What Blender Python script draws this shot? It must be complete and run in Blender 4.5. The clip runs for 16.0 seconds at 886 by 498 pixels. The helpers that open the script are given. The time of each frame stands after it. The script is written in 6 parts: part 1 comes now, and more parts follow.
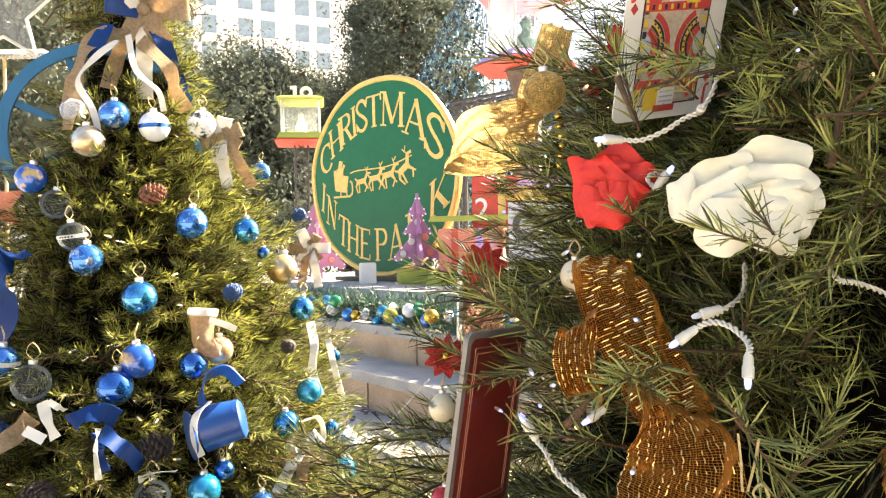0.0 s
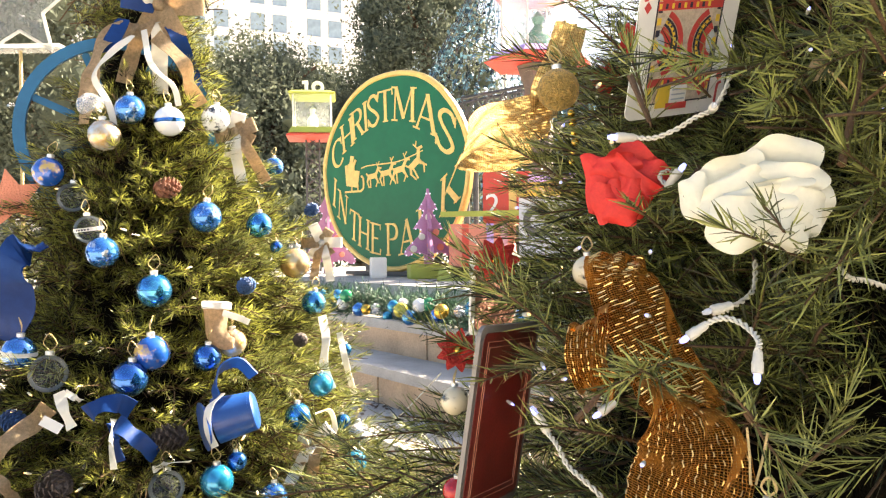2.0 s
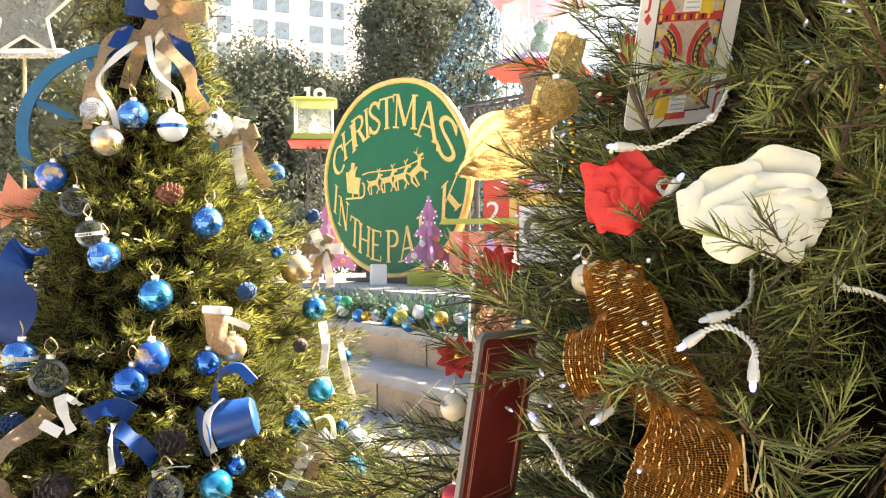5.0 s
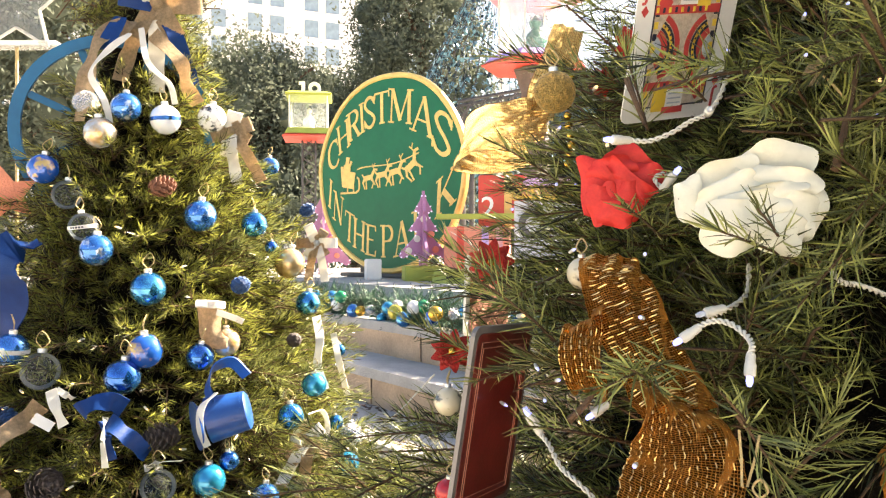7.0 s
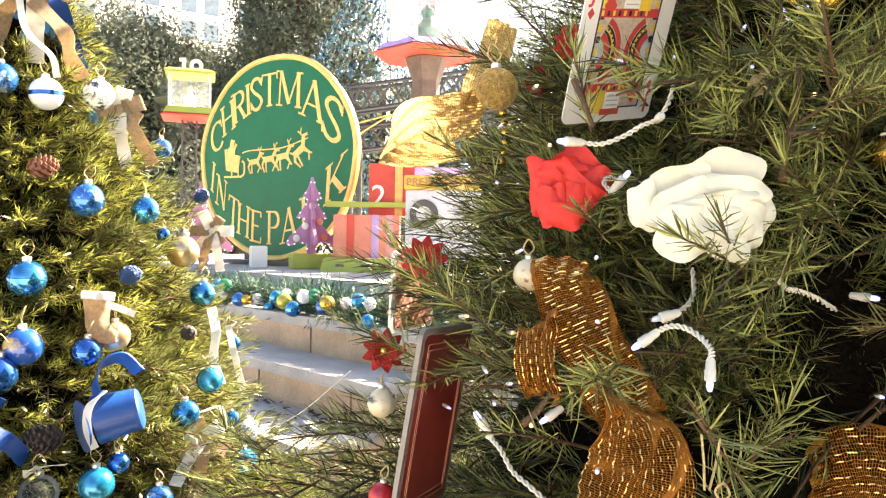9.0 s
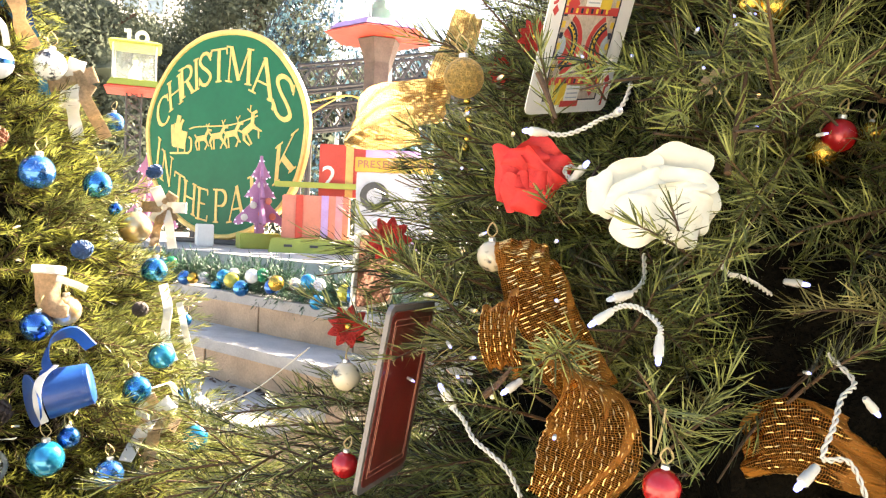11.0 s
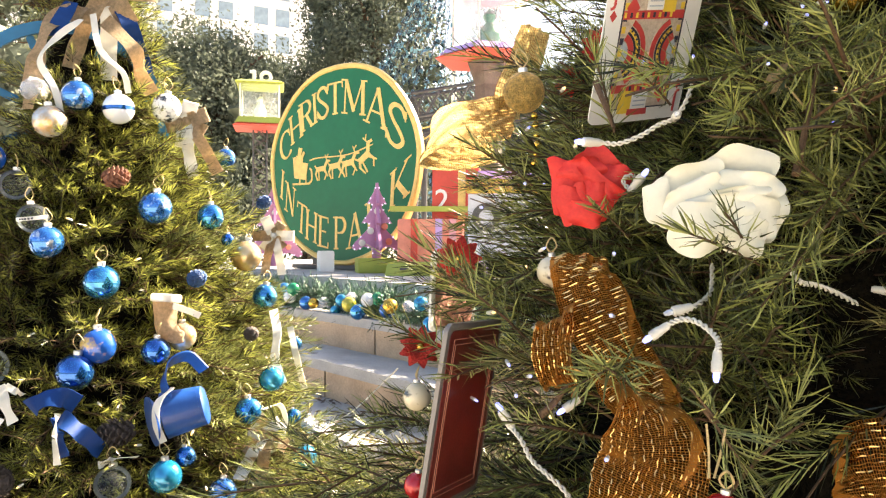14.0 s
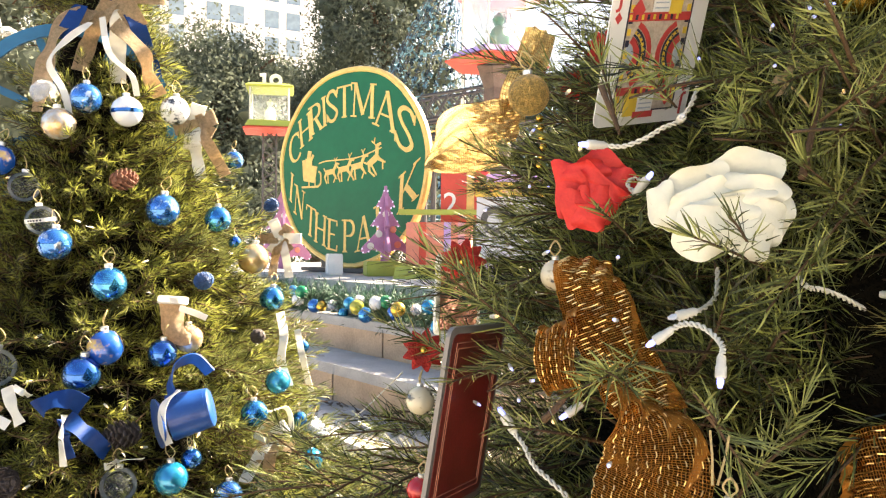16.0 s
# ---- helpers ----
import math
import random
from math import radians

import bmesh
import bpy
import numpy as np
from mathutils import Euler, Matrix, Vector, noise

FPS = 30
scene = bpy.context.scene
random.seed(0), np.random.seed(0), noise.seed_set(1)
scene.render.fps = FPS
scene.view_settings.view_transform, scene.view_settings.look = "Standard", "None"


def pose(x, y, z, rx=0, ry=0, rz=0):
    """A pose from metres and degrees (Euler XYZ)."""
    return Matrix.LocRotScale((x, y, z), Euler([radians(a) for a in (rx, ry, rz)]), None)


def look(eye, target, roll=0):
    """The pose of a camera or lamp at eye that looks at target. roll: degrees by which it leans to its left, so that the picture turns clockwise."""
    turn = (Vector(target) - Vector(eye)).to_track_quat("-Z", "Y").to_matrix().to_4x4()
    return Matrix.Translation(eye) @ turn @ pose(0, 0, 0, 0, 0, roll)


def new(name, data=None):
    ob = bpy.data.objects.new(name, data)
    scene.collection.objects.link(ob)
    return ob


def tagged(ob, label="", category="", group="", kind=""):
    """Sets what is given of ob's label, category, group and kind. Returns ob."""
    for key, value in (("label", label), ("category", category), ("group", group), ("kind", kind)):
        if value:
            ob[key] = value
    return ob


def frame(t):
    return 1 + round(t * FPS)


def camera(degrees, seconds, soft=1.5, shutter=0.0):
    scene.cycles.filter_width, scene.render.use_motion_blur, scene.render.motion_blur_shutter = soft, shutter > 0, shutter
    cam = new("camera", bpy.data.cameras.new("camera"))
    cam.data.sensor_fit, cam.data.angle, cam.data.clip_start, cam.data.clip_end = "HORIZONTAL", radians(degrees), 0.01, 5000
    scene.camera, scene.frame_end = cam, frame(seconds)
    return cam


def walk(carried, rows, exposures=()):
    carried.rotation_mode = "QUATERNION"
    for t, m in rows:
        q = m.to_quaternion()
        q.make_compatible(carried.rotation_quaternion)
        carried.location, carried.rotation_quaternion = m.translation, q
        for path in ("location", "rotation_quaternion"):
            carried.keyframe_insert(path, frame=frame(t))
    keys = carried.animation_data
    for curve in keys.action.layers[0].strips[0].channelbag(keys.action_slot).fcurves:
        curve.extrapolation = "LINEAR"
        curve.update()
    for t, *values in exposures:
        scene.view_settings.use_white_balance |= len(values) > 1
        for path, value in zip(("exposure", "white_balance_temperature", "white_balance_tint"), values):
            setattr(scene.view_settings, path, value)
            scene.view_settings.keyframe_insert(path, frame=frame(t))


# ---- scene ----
cam = camera(61.0, 16.0, soft=1.2)
EXPOSURE, KELVIN, TINT = 2.97, 7300, 12
ROWS = [
    (0.0, 0.0032, 0.0099, 1.5019, 90.15, 1.05, -0.38),
    (0.5, -0.0014, -0.0029, 1.5072, 91.28, 0.3, -1.21),
    (1.0, -0.0036, -0.0128, 1.5078, 91.13, 0.6, -0.62),
    (1.5, -0.002, -0.0039, 1.5033, 90.08, 0.24, 0.09),
    (2.0, 0.0001, 0.0007, 1.5019, 89.8, 0.66, 0.38),
    (2.5, 0.0036, -0.0009, 1.503, 89.98, 0.68, 0.1),
    (3.0, 0.0026, -0.0042, 1.5038, 89.99, 0.33, 0.62),
    (3.5, 0.0023, -0.0048, 1.5034, 89.99, 0.59, 0.46),
    (4.0, 0.0025, -0.0049, 1.503, 90.24, 0.63, -0.13),
    (4.2, 0.0, -0.0053, 1.5028, 90.39, 0.5, 0.28),
    (6.3, 0.0003, -0.0039, 1.5002, 89.81, -0.13, 0.19),
    (6.5, -0.0, -0.0019, 1.5021, 89.5, 0.15, -0.14),
    (7.0, 0.0, 0.0, 1.5, 90.0, -0.0, 0.0),
    (7.5, -0.0023, 0.004, 1.5009, 89.83, 0.27, -0.28),
    (8.0, -0.0026, 0.0133, 1.497, 88.8, -0.2, -0.58),
    (8.5, -0.012, 0.0263, 1.4984, 88.36, -0.72, -2.57),
    (9.0, -0.0504, 0.0232, 1.5087, 89.13, -1.04, -8.98),
    (9.2, -0.0771, 0.0245, 1.5125, 88.65, -1.3, -12.04),
    (11.3, -0.0706, -0.0073, 1.5029, 87.76, -2.6, -12.98),
    (11.5, -0.0454, -0.0081, 1.4948, 87.25, -2.33, -10.33),
    (12.0, -0.0239, -0.0002, 1.4986, 88.39, -0.95, -6.02),
    (12.5, -0.0224, -0.0023, 1.5041, 88.35, -0.59, -5.65),
    (13.0, -0.0196, -0.0112, 1.5034, 89.33, -0.67, -4.55),
    (13.5, -0.0192, -0.009, 1.5057, 89.2, -0.35, -4.3),
    (14.0, -0.0184, -0.0075, 1.5053, 89.37, -0.36, -3.75),
    (14.5, -0.0169, -0.0016, 1.5066, 89.38, -0.4, -3.62),
    (15.0, -0.0154, -0.0053, 1.5038, 89.3, -0.67, -3.22),
    (15.5, -0.0143, -0.0077, 1.5065, 89.81, -0.09, -2.4),
    (16.0, -0.0129, -0.0041, 1.505, 89.62, -0.55, -3.04),
]
walk(cam, [(t, pose(*r)) for t, *r in ROWS], [(t, EXPOSURE + e, KELVIN, TINT) for t, e in ((0, 0), (7.5, 0), (9, 0.28), (11.5, 0.4), (12.5, 0.12), (16, 0))])

# ---------- light ----------
SUN_AZ, SUN_EL = 56.0, 38.0          # degrees: clockwise from +y, above the horizon
world = bpy.data.worlds.new("daylight")
scene.world = world
world.use_nodes = True
wn = world.node_tree
sky = wn.nodes.new("ShaderNodeTexSky")
sky.sky_type = "NISHITA"
sky.sun_disc = False
sky.sun_elevation, sky.sun_rotation = radians(SUN_EL), radians(SUN_AZ)
sky.dust_density = 3.0
wn.nodes["Background"].inputs["Strength"].default_value = 0.05
wn.links.new(sky.outputs[0], wn.nodes["Background"].inputs["Color"])
sun = new("sun", bpy.data.lights.new("sun", "SUN"))
sun.data.energy, sun.data.angle, sun.data.color = 5.0, radians(0.5), (1.0, 0.9, 0.74)
sun_way = Vector((math.sin(radians(SUN_AZ)) * math.cos(radians(SUN_EL)), math.cos(radians(SUN_AZ)) * math.cos(radians(SUN_EL)), math.sin(radians(SUN_EL))))
sun.matrix_world = look(sun_way * 30, (0, 0, 0))


# ---------- materials ----------
def material(name, color, rough=0.6, metal=0.0, spread=0.25, scale=30.0, bump=0.2, fine=6.0, island=0.0, through_light=0.0, emit=0.0, coat=0.0, second=None, gloss=0.5):
    """Noise at two scales over a base colour, with fine relief; island: how far separate pieces differ."""
    m = bpy.data.materials.new(name)
    m.use_nodes = True
    t = m.node_tree
    b = t.nodes["Principled BSDF"]
    tc = t.nodes.new("ShaderNodeTexCoord")
    n1, n2 = t.nodes.new("ShaderNodeTexNoise"), t.nodes.new("ShaderNodeTexNoise")
    n1.inputs["Scale"].default_value, n2.inputs["Scale"].default_value = scale, scale * fine
    n1.inputs["Detail"].default_value = 5
    for n in (n1, n2):
        t.links.new(tc.outputs["Object"], n.inputs["Vector"])
    ramp = t.nodes.new("ShaderNodeValToRGB")
    lo = [c * (1 - spread) for c in color]
    hi = [min(1, c * (1 + spread)) for c in (second or color)]
    ramp.color_ramp.elements[0].color, ramp.color_ramp.elements[1].color = (*lo, 1), (*hi, 1)
    ramp.color_ramp.elements[0].position, ramp.color_ramp.elements[1].position = 0.3, 0.7
    add = t.nodes.new("ShaderNodeMath")
    add.operation = "MULTIPLY_ADD"
    add.inputs[1].default_value = 0.35
    t.links.new(n2.outputs[0], add.inputs[0])
    mul = t.nodes.new("ShaderNodeMath")
    mul.operation = "MULTIPLY"
    mul.inputs[1].default_value = 0.65
    t.links.new(n1.outputs[0], mul.inputs[0])
    t.links.new(mul.outputs[0], add.inputs[2])
    value = add.outputs[0]
    if island:
        geo = t.nodes.new("ShaderNodeNewGeometry")
        mix = t.nodes.new("ShaderNodeMath")
        mix.operation = "MULTIPLY_ADD"
        mix.inputs[1].default_value = island
        t.links.new(geo.outputs["Random Per Island"], mix.inputs[0])
        sh = t.nodes.new("ShaderNodeMath")
        sh.operation = "SUBTRACT"
        sh.inputs[1].default_value = island / 2
        t.links.new(value, sh.inputs[0])
        t.links.new(sh.outputs[0], mix.inputs[2])
        value = mix.outputs[0]
    t.links.new(value, ramp.inputs[0])
    t.links.new(ramp.outputs[0], b.inputs["Base Color"])
    b.inputs["Roughness"].default_value, b.inputs["Metallic"].default_value = rough, metal
    b.inputs["Specular IOR Level"].default_value = gloss
    if coat:
        b.inputs["Coat Weight"].default_value = coat
    if bump:
        bp = t.nodes.new("ShaderNodeBump")
        bp.inputs["Strength"].default_value, bp.inputs["Distance"].default_value = bump, 0.01
        t.links.new(n2.outputs[0], bp.inputs["Height"])
        t.links.new(bp.outputs[0], b.inputs["Normal"])
    if emit:
        t.links.new(ramp.outputs[0], b.inputs["Emission Color"])
        b.inputs["Emission Strength"].default_value = emit
    if through_light:
        tr, mx = t.nodes.new("ShaderNodeBsdfTranslucent"), t.nodes.new("ShaderNodeMixShader")
        mx.inputs[0].default_value = through_light
        t.links.new(ramp.outputs[0], tr.inputs["Color"])
        t.links.new(b.outputs[0], mx.inputs[1])
        t.links.new(tr.outputs[0], mx.inputs[2])
        t.links.new(mx.outputs[0], t.nodes["Material Output"].inputs["Surface"])
    return m


def glass(name, color=(1, 1, 1), rough=0.02, clear=0.75, body=1.0):
    """Thin clear plastic or glass: part see-through, part glossy."""
    m = bpy.data.materials.new(name)
    m.use_nodes = True
    t = m.node_tree
    b = t.nodes["Principled BSDF"]
    b.inputs["Base Color"].default_value = (*[c * body for c in color], 1)
    b.inputs["Roughness"].default_value = rough
    tr, mx = t.nodes.new("ShaderNodeBsdfTransparent"), t.nodes.new("ShaderNodeMixShader")
    tr.inputs[0].default_value = (*color, 1)
    fr, ad = t.nodes.new("ShaderNodeFresnel"), t.nodes.new("ShaderNodeMath")
    fr.inputs[0].default_value = 1.3
    ad.operation = "ADD"
    ad.inputs[1].default_value = 1 - clear
    ad.use_clamp = True
    t.links.new(fr.outputs[0], ad.inputs[0])
    t.links.new(ad.outputs[0], mx.inputs[0])
    t.links.new(tr.outputs[0], mx.inputs[1])
    t.links.new(b.outputs[0], mx.inputs[2])
    t.links.new(mx.outputs[0], t.nodes["Material Output"].inputs["Surface"])
    return m


M_needle_near = material("fir_needle", (0.026, 0.035, 0.008), 0.32, spread=0.5, scale=9, bump=0, island=1.0, through_light=0.1, second=(0.155, 0.175, 0.048), gloss=0.4)
# lighter copy of the fir needle: bright light on outer twigs put into the colour
M_needle_lit = material("lit_fir_needle", (0.105, 0.123, 0.030), 0.34, spread=0.4, scale=9, bump=0, island=0.8, through_light=0.15, second=(0.255, 0.27, 0.085), gloss=0.4)
M_needle_dry = material("fir_needle_dry", (0.16, 0.14, 0.035), 0.5, spread=0.4, scale=9, bump=0, island=0.8, through_light=0.3, second=(0.26, 0.24, 0.09))
M_needle_left = material("spruce_needle", (0.018, 0.022, 0.005), 0.28, spread=0.55, scale=7, bump=0, island=1.2, through_light=0.42, second=(0.205, 0.212, 0.045), gloss=0.6)
M_bark = material("fir_bark", (0.10, 0.06, 0.035), 0.9, spread=0.45, scale=40, bump=0.6)
M_twig = material("fir_twig", (0.10, 0.055, 0.026), 0.8, spread=0.4, scale=60, bump=0.4)
# near black for the conifers' middle: deep shade painted as a colour
M_shade_core = material("crown_shade", (0.006, 0.005, 0.003), 1.0, gloss=0.05, spread=0.5, scale=25, bump=0.8)
M_leaf = material("park_tree_leaf", (0.10, 0.12, 0.088), 0.75, spread=0.25, scale=0.7, bump=0, island=0.25, through_light=0.25, second=(0.16, 0.18, 0.13), gloss=0.15)
M_stone = material("sandstone", (0.50, 0.36, 0.245), 0.85, spread=0.28, scale=7, bump=0.5, fine=14)
M_tread = material("step_concrete", (0.42, 0.41, 0.4), 0.85, spread=0.2, scale=9, bump=0.4, fine=14)
M_paving = material("paving", (0.40, 0.37, 0.33), 0.85, spread=0.25, scale=2, bump=0.3, fine=20)
M_green = material("sign_green_paint", (0.003, 0.125, 0.058), 0.4, spread=0.12, scale=4, bump=0.05, gloss=0.3)
M_gold = material("sign_gold_paint", (0.75, 0.52, 0.16), 0.45, spread=0.18, scale=25, bump=0.1)
M_white = material("white_paint", (0.8, 0.79, 0.76), 0.5, spread=0.05, scale=20, bump=0.05)
M_facade = material("white_facade", (0.8, 0.78, 0.75), 0.8, spread=0.05, scale=1, bump=0.1)
M_pane = material("window_pane", (0.27, 0.35, 0.42), 0.25, spread=0.3, scale=0.4, bump=0)


# ---------- building helpers ----------
def tag_new(name, mesh, mat, parent=None, label=""):
    for m in (mat if isinstance(mat, (list, tuple)) else (mat,)):
        mesh.materials.append(m)
    ob = new(name, mesh)
    if parent is not None:
        ob.parent = parent
        ob.matrix_parent_inverse = Matrix.Identity(4)
    if label:
        ob["label"] = label
    return ob


def part(name, bm, mat, parent=None, label="", smooth=True, bevel=0.0):
    if bevel:
        sharp = [e for e in bm.edges if len(e.link_faces) == 2 and e.calc_face_angle(0) > 0.6]
        bmesh.ops.bevel(bm, geom=sharp, offset=bevel, segments=2, affect="EDGES", clamp_overlap=True)
    mesh = bpy.data.meshes.new(name)
    bmesh.ops.recalc_face_normals(bm, faces=bm.faces)
    bm.to_mesh(mesh)
    bm.free()
    if smooth:
        mesh.shade_smooth()
        mesh.set_sharp_from_angle(angle=0.6)
    return tag_new(name, mesh, mat, parent, label)


def from_arrays(name, verts, quads, mat, parent=None, label=""):
    mesh = bpy.data.meshes.new(name)
    mesh.vertices.add(len(verts))
    mesh.vertices.foreach_set("co", np.asarray(verts, dtype=np.float32).ravel())
    q = np.asarray(quads, dtype=np.int32)
    mesh.loops.add(q.size)
    mesh.loops.foreach_set("vertex_index", q.ravel())
    mesh.polygons.add(len(q))
    mesh.polygons.foreach_set("loop_start", np.arange(0, q.size, q.shape[1], dtype=np.int32))
    mesh.polygons.foreach_set("loop_total", np.full(len(q), q.shape[1], dtype=np.int32))
    mesh.update(calc_edges=True)
    mesh.validate()
    return tag_new(name, mesh, mat, parent, label)


def thing(name, at, label, category, group="", kind="", turn=None):
    ob = new(name)
    ob.empty_display_size = 0.05
    ob.matrix_world = Matrix.Translation(at) @ (turn or Matrix.Identity(4))
    return tagged(ob, label, category, group, kind)


def box(bm, size, at=(0, 0, 0), m=None):
    mm = Matrix.Translation(at) @ (m or Matrix.Identity(4)) @ Matrix.Diagonal((*size, 1))
    return bmesh.ops.create_cube(bm, size=1, matrix=mm)["verts"]


def tube(bm, pts, radius, sides=8, caps=True):
    """A round tube along points; radius: one number or one for each point."""
    pts = [Vector(p) for p in pts]
    rad = radius if isinstance(radius, (list, tuple)) else [radius] * len(pts)
    rings = []
    side = None
    for i, p in enumerate(pts):
        d = (pts[min(i + 1, len(pts) - 1)] - pts[max(i - 1, 0)]).normalized()
        if side is None:
            side = d.orthogonal().normalized()
        side = (side - d * side.dot(d)).normalized()
        up = d.cross(side)
        rings.append([bm.verts.new(p + (side * math.cos(2 * math.pi * k / sides) + up * math.sin(2 * math.pi * k / sides)) * rad[i]) for k in range(sides)])
    for a, b in zip(rings, rings[1:]):
        for k in range(sides):
            bm.faces.new((a[k], a[(k + 1) % sides], b[(k + 1) % sides], b[k]))
    if caps:
        bm.faces.new(rings[0][::-1])
        bm.faces.new(rings[-1])


def lathe(bm, profile, sides=24, at=(0, 0, 0), m=None):
    """Turn (radius, height) pairs round z."""
    mm = Matrix.Translation(at) @ (m or Matrix.Identity(4))
    rings = []
    for r, z in profile:
        if r < 1e-6:
            rings.append([bm.verts.new(mm @ Vector((0, 0, z)))])
        else:
            rings.append([bm.verts.new(mm @ Vector((r * math.cos(2 * math.pi * k / sides), r * math.sin(2 * math.pi * k / sides), z))) for k in range(sides)])
    for a, b in zip(rings, rings[1:]):
        for k in range(sides):
            k2 = (k + 1) % sides
            if len(a) == 1 and len(b) > 1:
                bm.faces.new((a[0], b[k2], b[k]))
            elif len(b) == 1 and len(a) > 1:
                bm.faces.new((a[k], a[k2], b[0]))
            elif len(a) > 1:
                bm.faces.new((a[k], a[k2], b[k2], b[k]))


def prism(bm, outline, depth, m=None, z0=0.0):
    """A flat outline in x, y given thickness along z."""
    mm = m or Matrix.Identity(4)
    lo = [bm.verts.new(mm @ Vector((x, y, z0))) for x, y in outline]
    hi = [bm.verts.new(mm @ Vector((x, y, z0 + depth))) for x, y in outline]
    bm.faces.new(lo[::-1])
    bm.faces.new(hi)
    n = len(outline)
    for k in range(n):
        bm.faces.new((lo[k], lo[(k + 1) % n], hi[(k + 1) % n], hi[k]))


def smooth_line(pts, n=8):
    """Points of a smooth curve through the given ones."""
    pts = [Vector(p) for p in pts]
    q = [pts[0] * 2 - pts[1]] + pts + [pts[-1] * 2 - pts[-2]]
    out = []
    for i in range(1, len(q) - 2):
        a, b, c, d = q[i - 1:i + 3]
        for k in range(n):
            t = k / n
            out.append(0.5 * (2 * b + (c - a) * t + (2 * a - 5 * b + 4 * c - d) * t * t + (3 * b - a - 3 * c + d) * t ** 3))
    return out + [pts[-1]]


# ---------- needle foliage ----------
def needle_spray(rng, length, count, needle, width, spread=55, flat=0.35, bend=0.15, segs=2):
    """One twig along +x with needles all round; returns vertices, quads, and the twig's own quads."""
    s = np.sort(rng.random(count)) * 0.97 + 0.03
    base = np.stack([s * length, np.zeros(count), -bend * length * s * s], 1)
    ang = np.radians(spread) * (1 - 0.55 * s) * rng.uniform(0.75, 1.2, count)
    roll = rng.uniform(0, 2 * np.pi, count)
    dy, dz = np.cos(roll), np.sin(roll) * (1 - flat) + 0.18
    nrm = np.sqrt(dy ** 2 + dz ** 2) + 1e-9
    d = np.stack([np.cos(ang), np.sin(ang) * dy / nrm, np.sin(ang) * dz / nrm], 1)
    d /= np.linalg.norm(d, axis=1)[:, None]
    ln = needle * rng.uniform(0.7, 1.15, count) * (1 - 0.25 * s)
    w = np.cross(d, rng.normal(size=(count, 3)))
    w /= np.linalg.norm(w, axis=1)[:, None]
    up = np.cross(d, w)
    tip = base + d * ln[:, None] + np.stack([0.2 * ln, 0 * ln, 0 * ln], 1) * rng.uniform(-0.3, 1, count)[:, None]
    mid = (base + tip) / 2 + up * (ln * rng.uniform(-0.12, 0.12, count))[:, None]
    hw = width / 2
    if segs == 1:
        v = np.stack([base, mid + w * hw, tip, mid - w * hw], 1).reshape(-1, 3)
        return v, np.arange(count * 4).reshape(-1, 4)
    v = np.stack([base - w * hw * 0.6, base + w * hw * 0.6, mid + w * hw, mid - w * hw, tip + w * hw * 0.25, tip - w * hw * 0.25], 1).reshape(-1, 3)
    o = np.arange(count)[:, None] * 6
    q = np.concatenate([o + np.array([[0, 1, 2, 3]]), o + np.array([[3, 2, 4, 5]])], 0)
    return v, q


def twig_stem(length, radius, bend=0.15, segs=4, start=-0.25):
    x = np.linspace(start, 1, segs + 1)
    rings = []
    for k in x:
        r = radius * (1.1 - 0.6 * max(k, 0))
        c = np.array([k * length, 0, -bend * length * k * abs(k)])
        rings.append([c + [0, r * math.cos(a), r * math.sin(a)] for a in (0, 2.1, 4.2)])
    v = np.array(rings).reshape(-1, 3)
    q = []
    for i in range(segs):
        for k in range(3):
            q.append([i * 3 + k, i * 3 + (k + 1) % 3, i * 3 + 3 + (k + 1) % 3, i * 3 + 3 + k])
    return v, np.array(q)


def frames_along(d, up_hint, rng, twist):
    """Rotation matrices whose x is d and whose z leans to up_hint, twisted by random degrees."""
    d = d / np.linalg.norm(d, axis=1)[:, None]
    y = np.cross(up_hint, d)
    y /= np.linalg.norm(y, axis=1)[:, None] + 1e-9
    z = np.cross(d, y)
    a = np.radians(rng.normal(0, twist, len(d)))[:, None]
    y2, z2 = y * np.cos(a) + z * np.sin(a), z * np.cos(a) - y * np.sin(a)
    return np.stack([d, y2, z2], 2)


def scatter(templates, pos, rot, size, rng):
    """Copies of templates (vertices, quads) at poses, as one pair of arrays."""
    vs, qs, off = [], [], 0
    pick = rng.integers(0, len(templates), len(pos))
    for k, (tv, tq) in enumerate(templates):
        i = np.nonzero(pick == k)[0]
        if not len(i):
            continue
        v = np.einsum("nij,vj->nvi", rot[i], tv) * size[i][:, None, None] + pos[i][:, None, :]
        q = tq[None] + (np.arange(len(i)) * len(tv))[:, None, None] + off
        vs.append(v.reshape(-1, 3))
        qs.append(q.reshape(-1, 4))
        off += len(i) * len(tv)
    return np.concatenate(vs), np.concatenate(qs)


# ---------- ground, steps, stage ----------
STEP_U, STEP_N = Vector((0.59, -0.807, 0)), Vector((-0.807, -0.59, 0))


def along(off, s, z=0.0):
    p = STEP_N * off + STEP_U * s
    return Vector((p.x, p.y, z))


bm = bmesh.new()
bmesh.ops.create_grid(bm, x_segments=40, y_segments=40, size=200)
ground = tagged(part("ground", bm, M_paving, smooth=False), "grey plaza paving round the display", "ground", kind="structure")


def solid(name, off0, off1, s0, s1, z0, z1, mat, label, bevel=0.012):
    b = bmesh.new()
    pts = [along(off0, s0), along(off1, s0), along(off1, s1), along(off0, s1)]
    prism(b, [(p.x, p.y) for p in pts], z1 - z0, z0=z0)
    return part(name, b, mat, bevel=bevel)


